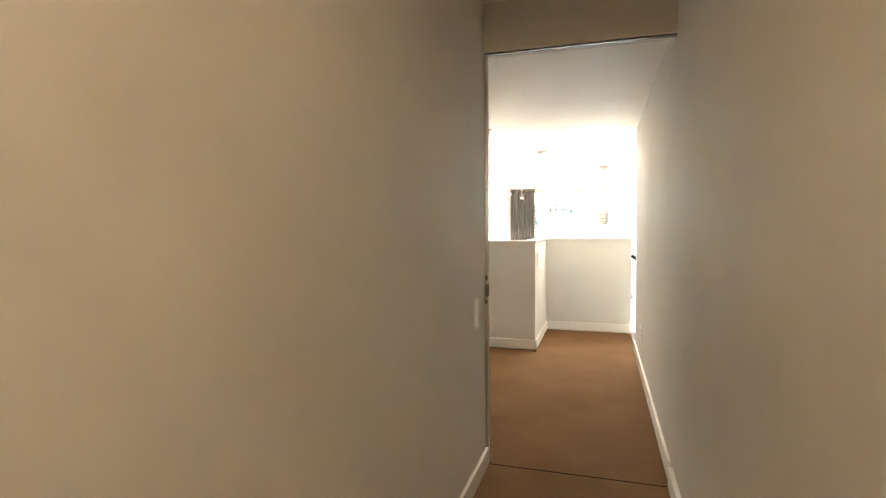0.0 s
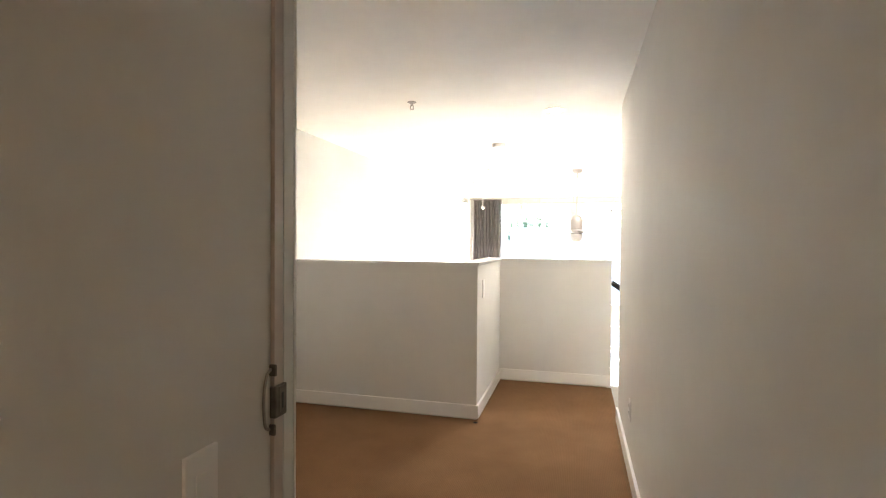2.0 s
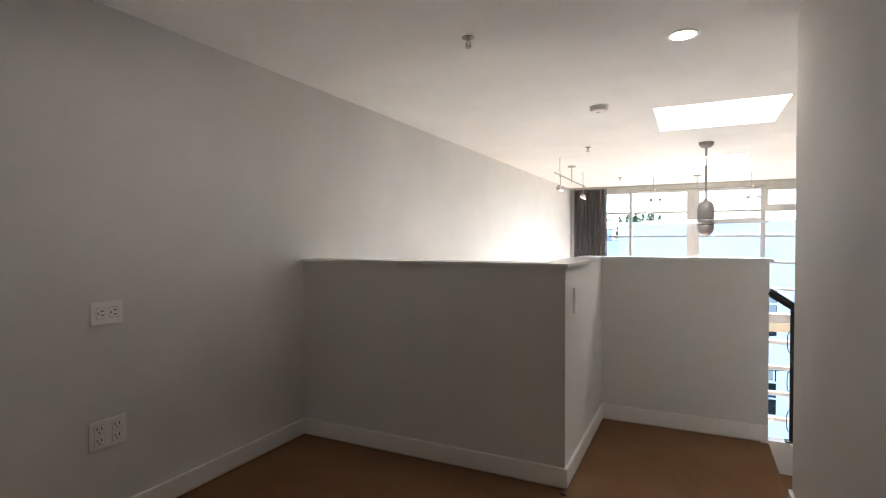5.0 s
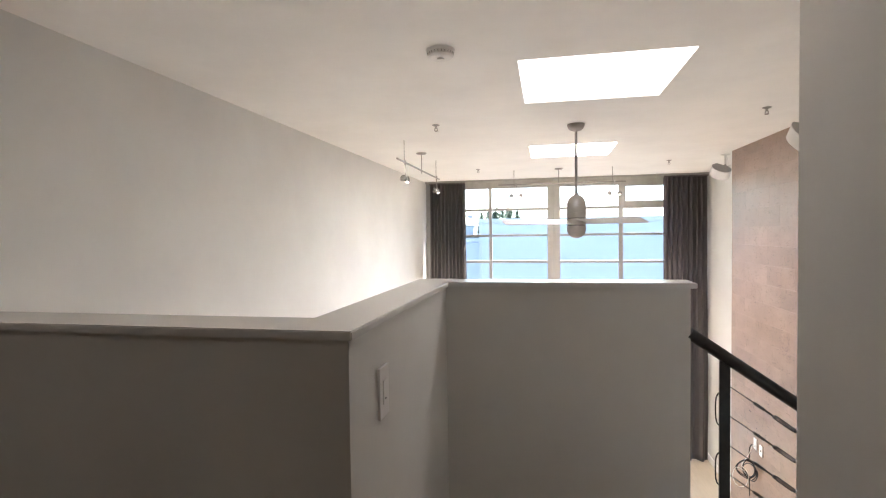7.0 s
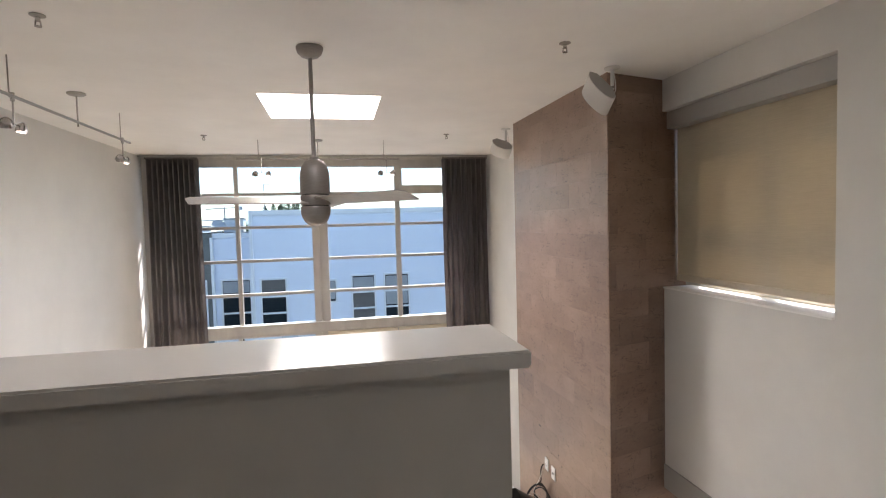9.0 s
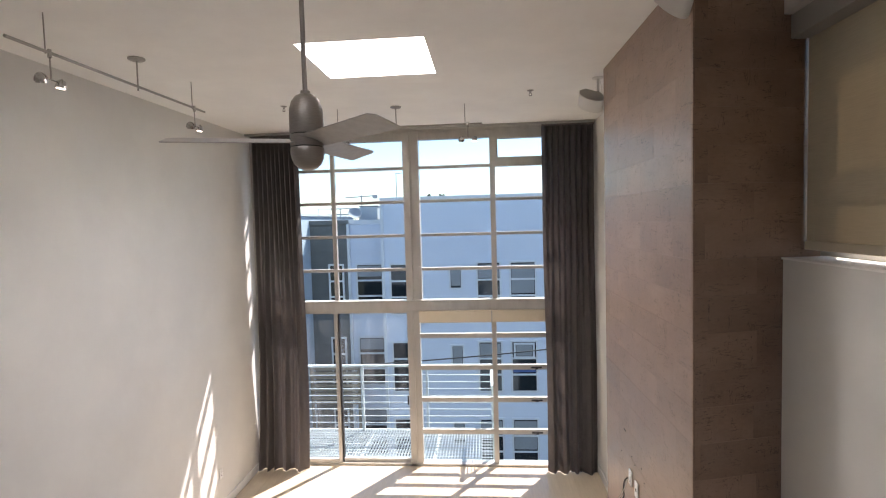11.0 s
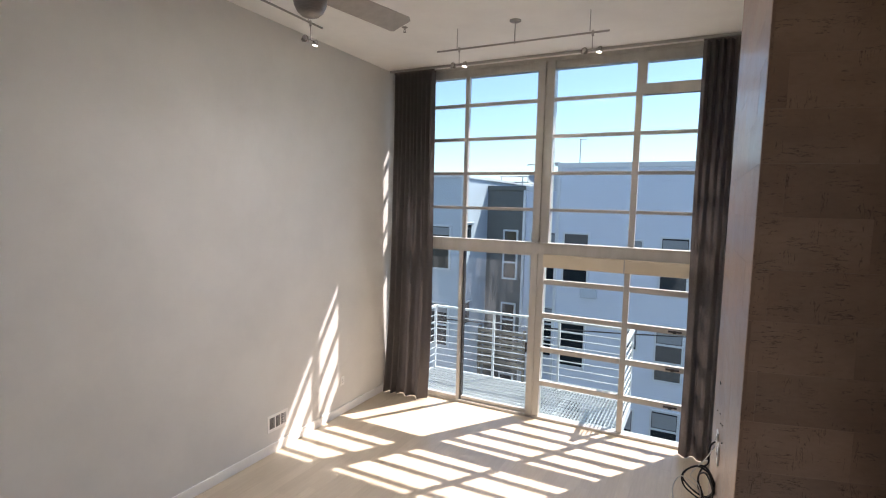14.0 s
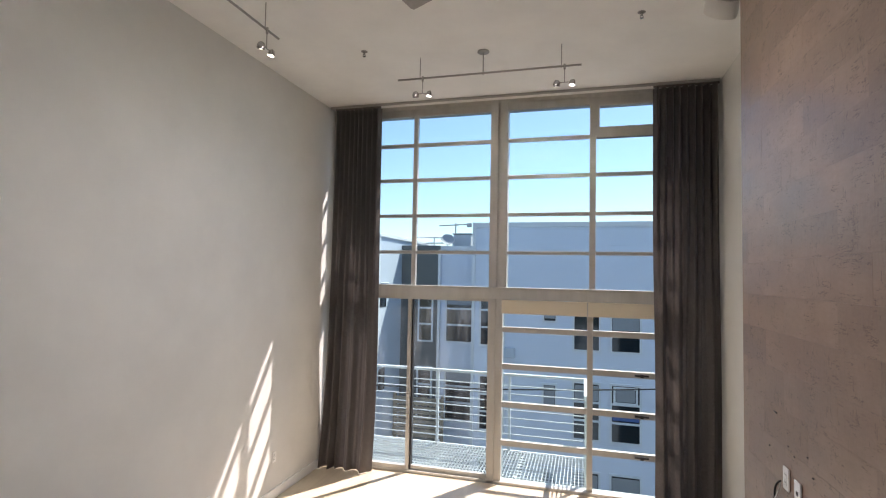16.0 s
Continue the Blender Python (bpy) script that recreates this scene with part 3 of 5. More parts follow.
blind = tagged(empty("roller_blind", (2.9, 8.9, 0.83)), "beige woven roller blind drawn down over the side window", "blind")
for name, b, mat in (("fascia", (2.80, 2.93, 8.21, 9.64, 2.062, 2.19), GREYTRIM), ("cloth", (2.905, 2.908, 8.215, 9.64, 0.93, 2.062), BLIND), ("bottom_bar", (2.892, 2.92, 8.215, 9.64, 0.88, 0.93), CASSETTE)):
    bm = box(B(), *b, bevel=0.0 if name == "cloth" else 0.004)
    bm.transform(Matrix.Translation((-2.9, -8.9, -0.83)))
    part(name, bm, mat, blind, "grey metal fascia" if name == "fascia" else "")
structure("window_sill_side", [(2.745, 3.0, 8.21, 9.60, 0.83, 0.842)], TRIM, "white painted sill under the roller blind")


# ---- tiled column ----
CA, CB, CC = Vector((2.177, 11.374)), Vector((2.209, 9.468)), Vector((3.05, 9.69))
bm = B()
prism(bm, [(2.188, 11.364), (2.221, 9.484), (3.05, 9.704), (3.05, 11.364)], LOW, TOP)
column = tagged(part("column", bm, STONE), "tall column clad in polished brown stone tiles", kind="structure")


# ---- curtains ----
def curtain(x0, x1, folds, seed, lean, flare):
    """Even pleats at the heading that melt into fewer, uneven folds towards the floor."""
    rnd = random.Random(seed)
    c = empty("curtain", ((x0 + x1) / 2, 13.80, LOW))
    bm = B()
    nx, nz = folds * 16, 48
    low = max(4, int(folds * 0.55))
    am = [rnd.uniform(0.7, 1.1) for _ in range(folds + 2)]
    cuts = [0.0]
    for _ in range(low):
        cuts.append(cuts[-1] + rnd.uniform(0.6, 1.5))
    cuts = [k / cuts[-1] for k in cuts]
    la = [rnd.uniform(0.7, 1.25) for _ in range(low)]
    wob = [rnd.uniform(-1, 1) for _ in range(low + 1)]
    grid = []
    for j in range(nz + 1):
        v = j / nz
        z = 0.006 + v * (2.37 - LOW - 0.006)
        drop = 1 - v
        melt = min(1.0, max(0.0, (drop - 0.12) / 0.6))
        melt = melt * melt * (3 - 2 * melt)
        row = []
        for i in range(nx + 1):
            u = i / nx
            f = u * folds
            k = int(f)
            a = am[k] * (1 - (f - k)) + am[k + 1] * (f - k)
            pleat = 0.055 - 0.115 * a * (0.5 - 0.5 * math.cos(2 * math.pi * f)) ** 0.8
            m = max(q for q in range(low) if cuts[q] <= u + 1e-9)
            g = (u - cuts[m]) / (cuts[m + 1] - cuts[m])
            fold = 0.045 - 0.105 * la[m] * (0.5 - 0.5 * math.cos(2 * math.pi * g)) ** 1.25
            crease = 0.010 * math.sin(2 * math.pi * f + 3 * wob[m] + 2.2 * v)
            y = pleat * (1 - melt) + (fold + crease) * melt
            side = wob[m] * (1 - g) + wob[m + 1] * g
            sway = 0.020 * side * melt * math.sin(2.5 * v + 2 * wob[m]) + 0.012 * math.sin(5 * v + 7 * u) * melt
            x = (u - 0.5) * (x1 - x0) * (1 + flare * drop ** 1.6) + sway + lean * drop ** 3
            row.append(bm.verts.new((x, y, z)))
        grid.append(row)
    for a, b in zip(grid, grid[1:]):
        for i in range(nx):
            f = bm.faces.new((a[i], a[i + 1], b[i + 1], b[i]))
            f.smooth = True
    bmesh.ops.solidify(bm, geom=list(bm.faces), thickness=0.003)
    part("cloth", bm, CLOTH, c)
    hem = B()
    box(hem, -(x1 - x0) / 2, (x1 - x0) / 2, -0.008, 0.008, 2.37 - LOW - 0.004, 2.39 - LOW)
    part("heading_tape", hem, CLOTH, c)
    return tagged(c, "floor-length grey-brown ripple-fold curtain drawn open", "curtain", "window curtains")


curtain(-2.28, -1.60, 10, 4, -0.09, 0.16)
curtain(1.89, 2.60, 9, 9, 0.0, 0.0)
bm = box(B(), -2.36, 2.61, 13.785, 13.815, 2.395, 2.425, bevel=0.003)
tagged(part("curtain_track", bm, GREYTRIM), "thin grey curtain track across the window head", "curtain track")


# ---- ceiling fan ----
FX, FY = 0.157, 9.2
fan = tagged(empty("ceiling_fan", (FX, FY, TOP)), "brushed nickel ceiling fan with three flat blades", "ceiling fan")
smooth_part("canopy", turned(B(), [(0, 0), (0.078, 0), (0.078, -0.012), (0.07, -0.035), (0.05, -0.055), (0.018, -0.066), (0, -0.066)]), FANMETAL, fan)
smooth_part("downrod", rod(B(), (0, 0, -0.06), (0, 0, -0.66), 0.0125, 16), FANMETAL, fan)
smooth_part("collar", turned(B(), [(0.014, -0.63), (0.024, -0.635), (0.026, -0.66), (0.014, -0.665)], 24), FANMETAL, fan)
smooth_part("motor", turned(B(), [(0, -0.645), (0.03, -0.65), (0.055, -0.665), (0.074, -0.692), (0.085, -0.73), (0.087, -0.76), (0.087, -0.852), (0.084, -0.857), (0, -0.857)], 40), FANMETAL, fan)
smooth_part("slot", turned(B(), [(0, -0.85), (0.079, -0.85), (0.079, -0.93), (0, -0.93)], 40), DARK, fan)
smooth_part("hub", turned(B(), [(0, -0.863), (0.085, -0.863), (0.087, -0.866), (0.087, -0.919), (0.085, -0.922), (0, -0.922)], 40), FANMETAL, fan)
smooth_part("lower_cap", turned(B(), [(0, -0.928), (0.085, -0.928), (0.087, -0.932), (0.087, -0.955), (0.082, -0.985), (0.068, -1.015), (0.045, -1.036), (0.02, -1.045), (0, -1.047)], 40), FANMETAL, fan)
for deg in (198, 78, -42):
    bm = B()
    outline = [(0.06, -0.075), (0.655, -0.086), (0.69, -0.06), (0.685, 0.082), (0.665, 0.09), (0.06, 0.078)]
    prism(bm, outline, -0.003, 0.003)
    bmesh.ops.bevel(bm, geom=[e for e in bm.edges if abs(e.verts[0].co.z - e.verts[1].co.z) < 1e-6], offset=0.0015, segments=1, affect="EDGES")
    bl = part("blade", bm, BLADE, fan)
    bl.matrix_local = pose(0, 0, -0.893, 0, 0, deg) @ pose(0, 0, 0, -15, 0, 0)


# ---- track lights ----
def spot_head(bm, at, yaw, tilt):
    m = Matrix.Translation(at) @ pose(0, 0, 0, 0, 0, yaw) @ pose(0, 0, 0, tilt, 0, 0)
    h = turned(B(), [(0.012, 0.025), (0.024, 0.015), (0.03, -0.01), (0.031, -0.03), (0.027, -0.032), (0.024, -0.012), (0, -0.005)], 20)
    h.transform(m)
    tmp = bpy.data.meshes.new("t")
    h.to_mesh(tmp)
    bm.from_mesh(tmp)
    h.free()
    l = turned(B(), [(0, -0.02), (0.026, -0.02), (0.026, -0.026), (0, -0.026)], 20)
    l.transform(m)
    ring = B()
    seg = 20
    for k in range(seg):
        a0, a1 = math.pi * k / seg, math.pi * (k + 1) / seg
        rod(ring, (0.036 * math.cos(a0), 0, -0.02 + 0.05 * math.sin(a0)), (0.036 * math.cos(a1), 0, -0.02 + 0.05 * math.sin(a1)), 0.003, 6)
    ring.transform(m)
    ring.to_mesh(tmp)
    bm.from_mesh(tmp)
    ring.free()
    return l


def track_light(a, b, mid, label):
    a, b = Vector(a), Vector(b)
    d = (b - a).normalized()
    t = empty("track_light", (*mid, TOP))
    inv = Matrix.Translation((-mid[0], -mid[1], -TOP))

    def add(name, bm, mat, lab="", par=None):
        bm.transform(inv)
        return smooth_part(name, bm, mat, par or t, lab)
    add("rail", rod(B(), a, b, 0.010, 10), NICKEL)
    add("canopy", turned(B(), [(0, 0), (0.062, 0), (0.062, -0.01), (0.05, -0.018), (0, -0.02)], 28, (*mid, TOP)), NICKEL)
    add("stem", rod(B(), (*mid, TOP - 0.01), (*mid, a.z - 0.02), 0.006, 8), NICKEL)
    side_way = Vector((-d.y, d.x, 0))
    for f in (0.13, 0.90):
        p = a.lerp(b, f)
        add("stem", rod(B(), (p.x, p.y, TOP), (p.x, p.y, a.z - 0.015), 0.004, 8), NICKEL)
        q = p + d * 0.03
        bm, lenses = B(), []
        rod(bm, (q.x, q.y, a.z + 0.02), (q.x, q.y, a.z - 0.165), 0.005, 8)
        rod(bm, (q.x, q.y, a.z + 0.02), (q.x, q.y, a.z - 0.03), 0.012, 10)
        w = q + Vector((0, 0, -0.165))
        rod(bm, w - d * 0.07, w + d * 0.07, 0.004, 8)
        for s, yaw, tilt in ((-1, 25, 14), (1, -35, -10)):
            lenses.append(spot_head(bm, w + d * 0.075 * s + Vector((0, 0, -0.005)), yaw, tilt))
        h = add("twin_spot", bm, CHROME, "pair of small chrome spot heads")
        for lens in lenses:
            lens.transform(inv)
            part("lens", lens, LENS, h, "lit lamp lens")
    tagged(t, label, "track light", "track lights")


track_light((-1.57, 9.27, 2.2), (-1.57, 11.32, 2.2), (-1.6, 10.42), "brushed nickel track light with twin spots on the ceiling")
track_light((-0.86, 12.50, 2.2), (1.07, 12.50, 2.2), (0.08, 12.50), "brushed nickel track light with twin spots near the window")


# ---- loudspeakers hung beside the column ----
def loudspeaker(canopy_at, at, slope, label):
    """A shallow drum-fronted speaker: flat grey end cheek towards the loft, curved pale grille facing down into the room."""
    o = Vector((*canopy_at, TOP))
    e = empty("loudspeaker", o)
    c, s = math.cos(radians(slope)), math.sin(radians(slope))
    u, out, w = Vector((c, 0, -s)), Vector((-0.8 * s, -0.35, -0.8 * c)).normalized(), Vector((0.0, 0.75, -0.66)).normalized()
    centre = Vector(at) - o
    half, bulge, back, length = 0.12, 0.065, 0.045, 0.135
    arc = [(half * math.cos(math.pi * k / 16), bulge * math.sin(math.pi * k / 16) ** 0.8) for k in range(17)]

    def solid(outline, w0, w1):
        bm = B()
        a = [bm.verts.new(centre + u * p + out * q + w * w0) for p, q in outline]
        b = [bm.verts.new(centre + u * p + out * q + w * w1) for p, q in outline]
        bm.faces.new(a), bm.faces.new(b)
        for k in range(len(outline)):
            n = (k + 1) % len(outline)
            bm.faces.new((a[k], a[n], b[n], b[k]))
        bmesh.ops.recalc_face_normals(bm, faces=bm.faces)
        return bm
    body = solid(arc + [(-half, -0.01), (-0.07, -back), (0.07, -back), (half, -0.01)], 0.004, length - 0.004)
    smooth_part("cabinet", body, SPEAKERGREY, e, "grey moulded cabinet")
    outer = [(p * 1.02, q * 1.04 + 0.004) for p, q in arc]
    smooth_part("grille", solid(outer + [(p, q + 0.001) for p, q in reversed(arc)], 0.0, length), SHELL, e, "pale curved metal grille")
    pole_foot = Vector((0, 0, -0.15))
    smooth_part("canopy", turned(B(), [(0, 0), (0.055, 0), (0.055, -0.008), (0.03, -0.014), (0, -0.014)], 24), SHELL, e)
    smooth_part("pole", rod(B(), (0, 0, -0.01), pole_foot, 0.0125, 12), SHELL, e)
    bm = rod(B(), pole_foot - w * 0.02, centre - out * 0.05 + w * length * 0.5, 0.009, 10)
    for k in (0.35, 0.65):
        p = centre - out * 0.062 + w * length * k
        rod(bm, p, p + out * 0.02, 0.02, 10)
    smooth_part("bracket", bm, NICKEL, e)
    q = centre - out * 0.05 + w * length * 0.7
    tube("lead", [pole_foot * 0.1 + Vector((0.02, 0.02, 0)), pole_foot * 0.6 + Vector((0.045, 0.03, 0)), pole_foot + Vector((0.04, 0.03, -0.03)), q + Vector((0.03, 0, -0.01)), q], 0.003, SHELL, e)
    tagged(e, label, "loudspeaker", "loudspeakers")


loudspeaker((2.19, 9.36), (2.04, 9.22, 2.275), 40, "pale grey curved loudspeaker hung from the ceiling before the column")
loudspeaker((2.19, 11.66), (2.11, 11.54, 2.25), 17, "pale grey curved loudspeaker hung from the ceiling behind the column")


# ---- ceiling fittings ----
def sprinkler(x, y):
    s = empty("sprinkler", (x, y, TOP))
    smooth_part("rosette", turned(B(), [(0, 0), (0.034, 0), (0.034, -0.004), (0.02, -0.010), (0, -0.010)], 24), NICKEL, s)
    bm = rod(B(), (0, 0, -0.008), (0, 0, -0.030), 0.011, 10)
    rod(bm, (0.010, 0, -0.028), (0.013, 0, -0.052), 0.004, 6)
    rod(bm, (-0.010, 0, -0.028), (-0.013, 0, -0.052), 0.004, 6)
    rod(bm, (0, 0, -0.052), (0, 0, -0.056), 0.015, 12)
    part("head", bm, CHROME, s, "chrome sprinkler head")
    return tagged(s, "small chrome fire sprinkler head in a white rosette on the ceiling", "sprinkler", "ceiling sprinklers")


for x, y in ((-1.05, 5.25), (-1.09, 8.90), (1.64, 8.94), (-1.14, 12.22), (1.58, 12.03)):
    sprinkler(x, y)

smoke = tagged(empty("smoke_detector", (-0.665, 7.05, TOP)), "round white smoke detector on the ceiling", "smoke detector")
smooth_part("base", turned(B(), [(0, 0), (0.076, 0), (0.076, -0.012), (0, -0.012)], 36), PLATE, smoke)
smooth_part("cover", turned(B(), [(0, -0.012), (0.07, -0.012), (0.07, -0.034), (0.06, -0.044), (0.02, -0.046), (0.018, -0.052), (0, -0.052)], 36), PLATE, smoke)
bm = B()
for k in range(24):
    a = 2 * math.pi * k / 24
    c, s = math.cos(a), math.sin(a)
    rod(bm, (0.0695 * c, 0.0695 * s, -0.018), (0.0695 * c, 0.0695 * s, -0.028), 0.002, 6)
part("vents", bm, GREYTRIM, smoke)


def downlight(x, y, z=TOP):
    d = empty("downlight", (x, y, z))
    smooth_part("ring", turned(B(), [(0.062, -0.001), (0.085, -0.001), (0.085, -0.006), (0.072, -0.010), (0.062, -0.006)], 40), PLATE, d)
    smooth_part("lens", turned(B(), [(0, -0.002), (0.062, -0.002), (0.062, -0.004), (0, -0.004)], 32), LENS, d, "lit lamp lens")
    tagged(d, "round recessed downlight switched on in the ceiling", "downlight", "ceiling downlights")


downlight(-0.02, 5.72)
downlight(-1.53, 4.22)
downlight(0.05, -0.9, HALL_TOP)


# ---- plates, outlets, vent ----
def wall_plate(name, at, w, h, normal, parts, label, category):
    """A rounded plate on a wall; parts: (name, u, v, width, height, material)."""
    e = empty(name, at)
    bm = box(B(), -w / 2, w / 2, 0, 0.008, -h / 2, h / 2, bevel=0.002)
    part("plate", bm, PLATE, e)
    for pn, u, v, pw, ph, mat in parts:
        part(pn, box(B(), u - pw / 2, u + pw / 2, 0.006, {DARK: 0.0112, PLATE: 0.0105}.get(mat, 0.0086), v - ph / 2, v + ph / 2, bevel=0.0008), mat, e)
    e.rotation_euler = (0, 0, normal)
    return tagged(e, label, category)


FACE_PX, FACE_NX = -math.pi / 2, math.pi / 2


def sockets(us, v=0.0, turn=False, big=1.0):
    """Two sockets at each u, one above the other or, turned, side by side; each with a shadow gap, two slots and an earth hole."""
    out = []
    for u in us:
        for s in (-1, 1):
            cu, cv = (u + 0.021 * big * s, v) if turn else (u, v + 0.021 * big * s)
            a, b = 0.030 * big, 0.034 * big
            w, h = (a, b) if turn else (b, a)
            out.append(("gap", cu, cv, w + 0.004, h + 0.004, GREYTRIM))
            out.append(("socket", cu, cv, w, h, PLATE))
            for k in (-1, 1):
                du, dv = (-0.004 * big, 0.0075 * big * k) if turn else (0.0075 * big * k, 0.004 * big)
                out.append(("slot", cu + du, cv + dv, (0.011 if turn else 0.0035) * big, (0.0035 if turn else 0.011) * big, DARK))
            out.append(("earth_hole", cu + (0.009 * big if turn else 0), cv - (0 if turn else 0.009 * big), 0.005 * big, 0.005 * big, DARK))
    return out


rocker = [("rocker", 0, 0, 0.034, 0.068, PLATE), ("gap", 0.0, -0.02, 0.012, 0.003, DARK)]
wall_plate("light_switch", (-0.51, 2.37, 0.925), 0.085, 0.15, FACE_PX, rocker, "white rocker light switch beside the pocket door", "light switch")
wall_plate("light_switch", (-0.58, 5.715, 1.0), 0.08, 0.145, FACE_PX, rocker, "white rocker light switch on the half wall", "light switch")
wall_plate("outlet", (XR, 4.81, 0.385), 0.075, 0.12, FACE_NX, sockets((0,)), "white wall outlet above the baseboard", "outlet")
wall_plate("outlet", (XL, 4.145, 1.02), 0.14, 0.105, FACE_PX, sockets((0,), turn=True, big=1.35), "white horizontal outlet high on the loft wall", "outlet")
wall_plate("outlet", (XL, 4.14, 0.465), 0.165, 0.13, FACE_PX, sockets((-0.04, 0.04), big=1.25), "white double outlet low on the loft wall", "outlet")
wall_plate("outlet", (XL, 12.73, -2.08), 0.075, 0.12, FACE_PX, sockets((0,)), "white wall outlet near the curtain", "outlet")
colyaw = FACE_NX + math.atan2(CB.x - CA.x, -(CB.y - CA.y))
wall_plate("outlet", (2.185, 10.62, -0.98), 0.075, 0.12, colyaw, sockets((0,)), "white outlet on the brown tiles", "outlet")
wall_plate("cable_outlet", (2.188, 10.47, -1.0), 0.075, 0.12, colyaw, [("port", 0, 0, 0.02, 0.02, DARK)], "white cable plate on the brown tiles", "outlet")

vent = tagged(empty("wall_vent", (XL, 11.50, -2.195)), "white louvred air vent low on the wall", "vent")
for name, b in (("frame", (0, 0.009, -0.165, 0.165, 0.068, 0.102)), ("frame", (0, 0.009, -0.165, 0.165, -0.102, -0.068)), ("frame", (0, 0.009, -0.165, -0.135, -0.068, 0.068)), ("frame", (0, 0.009, 0.135, 0.165, -0.068, 0.068)),
                ("frame", (0, 0.009, -0.052, -0.036, -0.068, 0.068)), ("frame", (0, 0.009, 0.036, 0.052, -0.068, 0.068))):
    part(name, box(B(), *b, bevel=0.002), PLATE, vent)
part("backing", box(B(), 0, 0.002, -0.135, 0.135, -0.068, 0.068), DARK, vent)
for k in range(14):
    y = -0.130 + k * 0.02
    part("louvre", box(B(), 0.002, 0.006, y - 0.003, y + 0.003, -0.068, 0.068), PLATE if k > 8 else GREYTRIM, vent)

structure("trim_carpet_seam", [(-0.505, XR - 0.024, 2.630, 2.638, 0.0, 0.0015)], SEAM, "thin dark seam in the carpet under the door track")
bm = B()
turned(bm, [(0, 0.012), (0.006, 0.010), (0.011, 0.004), (0.008, 0.0), (0, 0.0)], 9)
bm.transform(Matrix.Diagonal((1.8, 0.8, 1, 1)))
scrap = part("carpet_scrap", bm, RUBBER)
scrap.location = (-0.573, 5.395, 0)
tagged(scrap, "small dark scrap lying on the brown carpet", "scrap")

# ---- pocket door ----
door = tagged(empty("door_1", (-0.502, 2.62, 0)), "painted pocket door slid almost wholly into the wall", "door", kind="structure")
part("door_leaf", box(B(), -0.95, 0.0, -0.018, 0.017, 0.012, 2.34, bevel=0.002), DOORPAINT, door)
bm = box(B(), -0.042, 0.004, -0.024, 0.0225, 0.927, 1.0, bevel=0.003)
lock = part("latch", bm, BRONZE, door, "dark bronze edge latch")
part("latch_plate", box(B(), 0.0035, 0.0055, -0.012, 0.016, 0.938, 0.998, bevel=0.001), BRONZE, lock)
part("strike_slot", box(B(), 0.005, 0.0065, -0.002, 0.005, 0.945, 0.982), DARK, lock)
part("rose", box(B(), -0.040, -0.006, -0.027, -0.019, 1.024, 1.051, bevel=0.003), BRONZE, door, "dark bronze handle plate")
part("rose", box(B(), -0.042, -0.008, -0.027, -0.019, 0.889, 0.914, bevel=0.003), BRONZE, door, "dark bronze handle plate")
tube("pull_handle", [(-0.018, -0.026, 1.040), (-0.016, -0.040, 1.038), (-0.012, -0.054, 1.028), (-0.013, -0.060, 1.0), (-0.014, -0.060, 0.96), (-0.014, -0.056, 0.924), (-0.018, -0.042, 0.908), (-0.022, -0.026, 0.903)],
     0.0034, NICKEL, door, "bent nickel pull")
for ob in door.children:
    if not ob.name.startswith("door_leaf"):
        ob.location.z += 0.055
        ob.location.x += 0.003 if ob.name.startswith("latch") else 0.014


structure("trim_jamb_hall", [(-0.66, -0.502, 2.640, 2.681, 0.0, 2.35)], WALL, "off-white painted jamb of the door pocket", bevel=0.002)
structure("trim_jamb_loft", [(-0.66, -0.515, 2.683, 2.697, 0.0, 2.35), (-0.66, -0.52, 2.697, 2.702, 0.0, 2.35), (-0.66, -0.512, 2.702, 2.712, 0.0, 2.35)], TRIM, "white painted grooved jamb of the door pocket", bevel=0.0015)


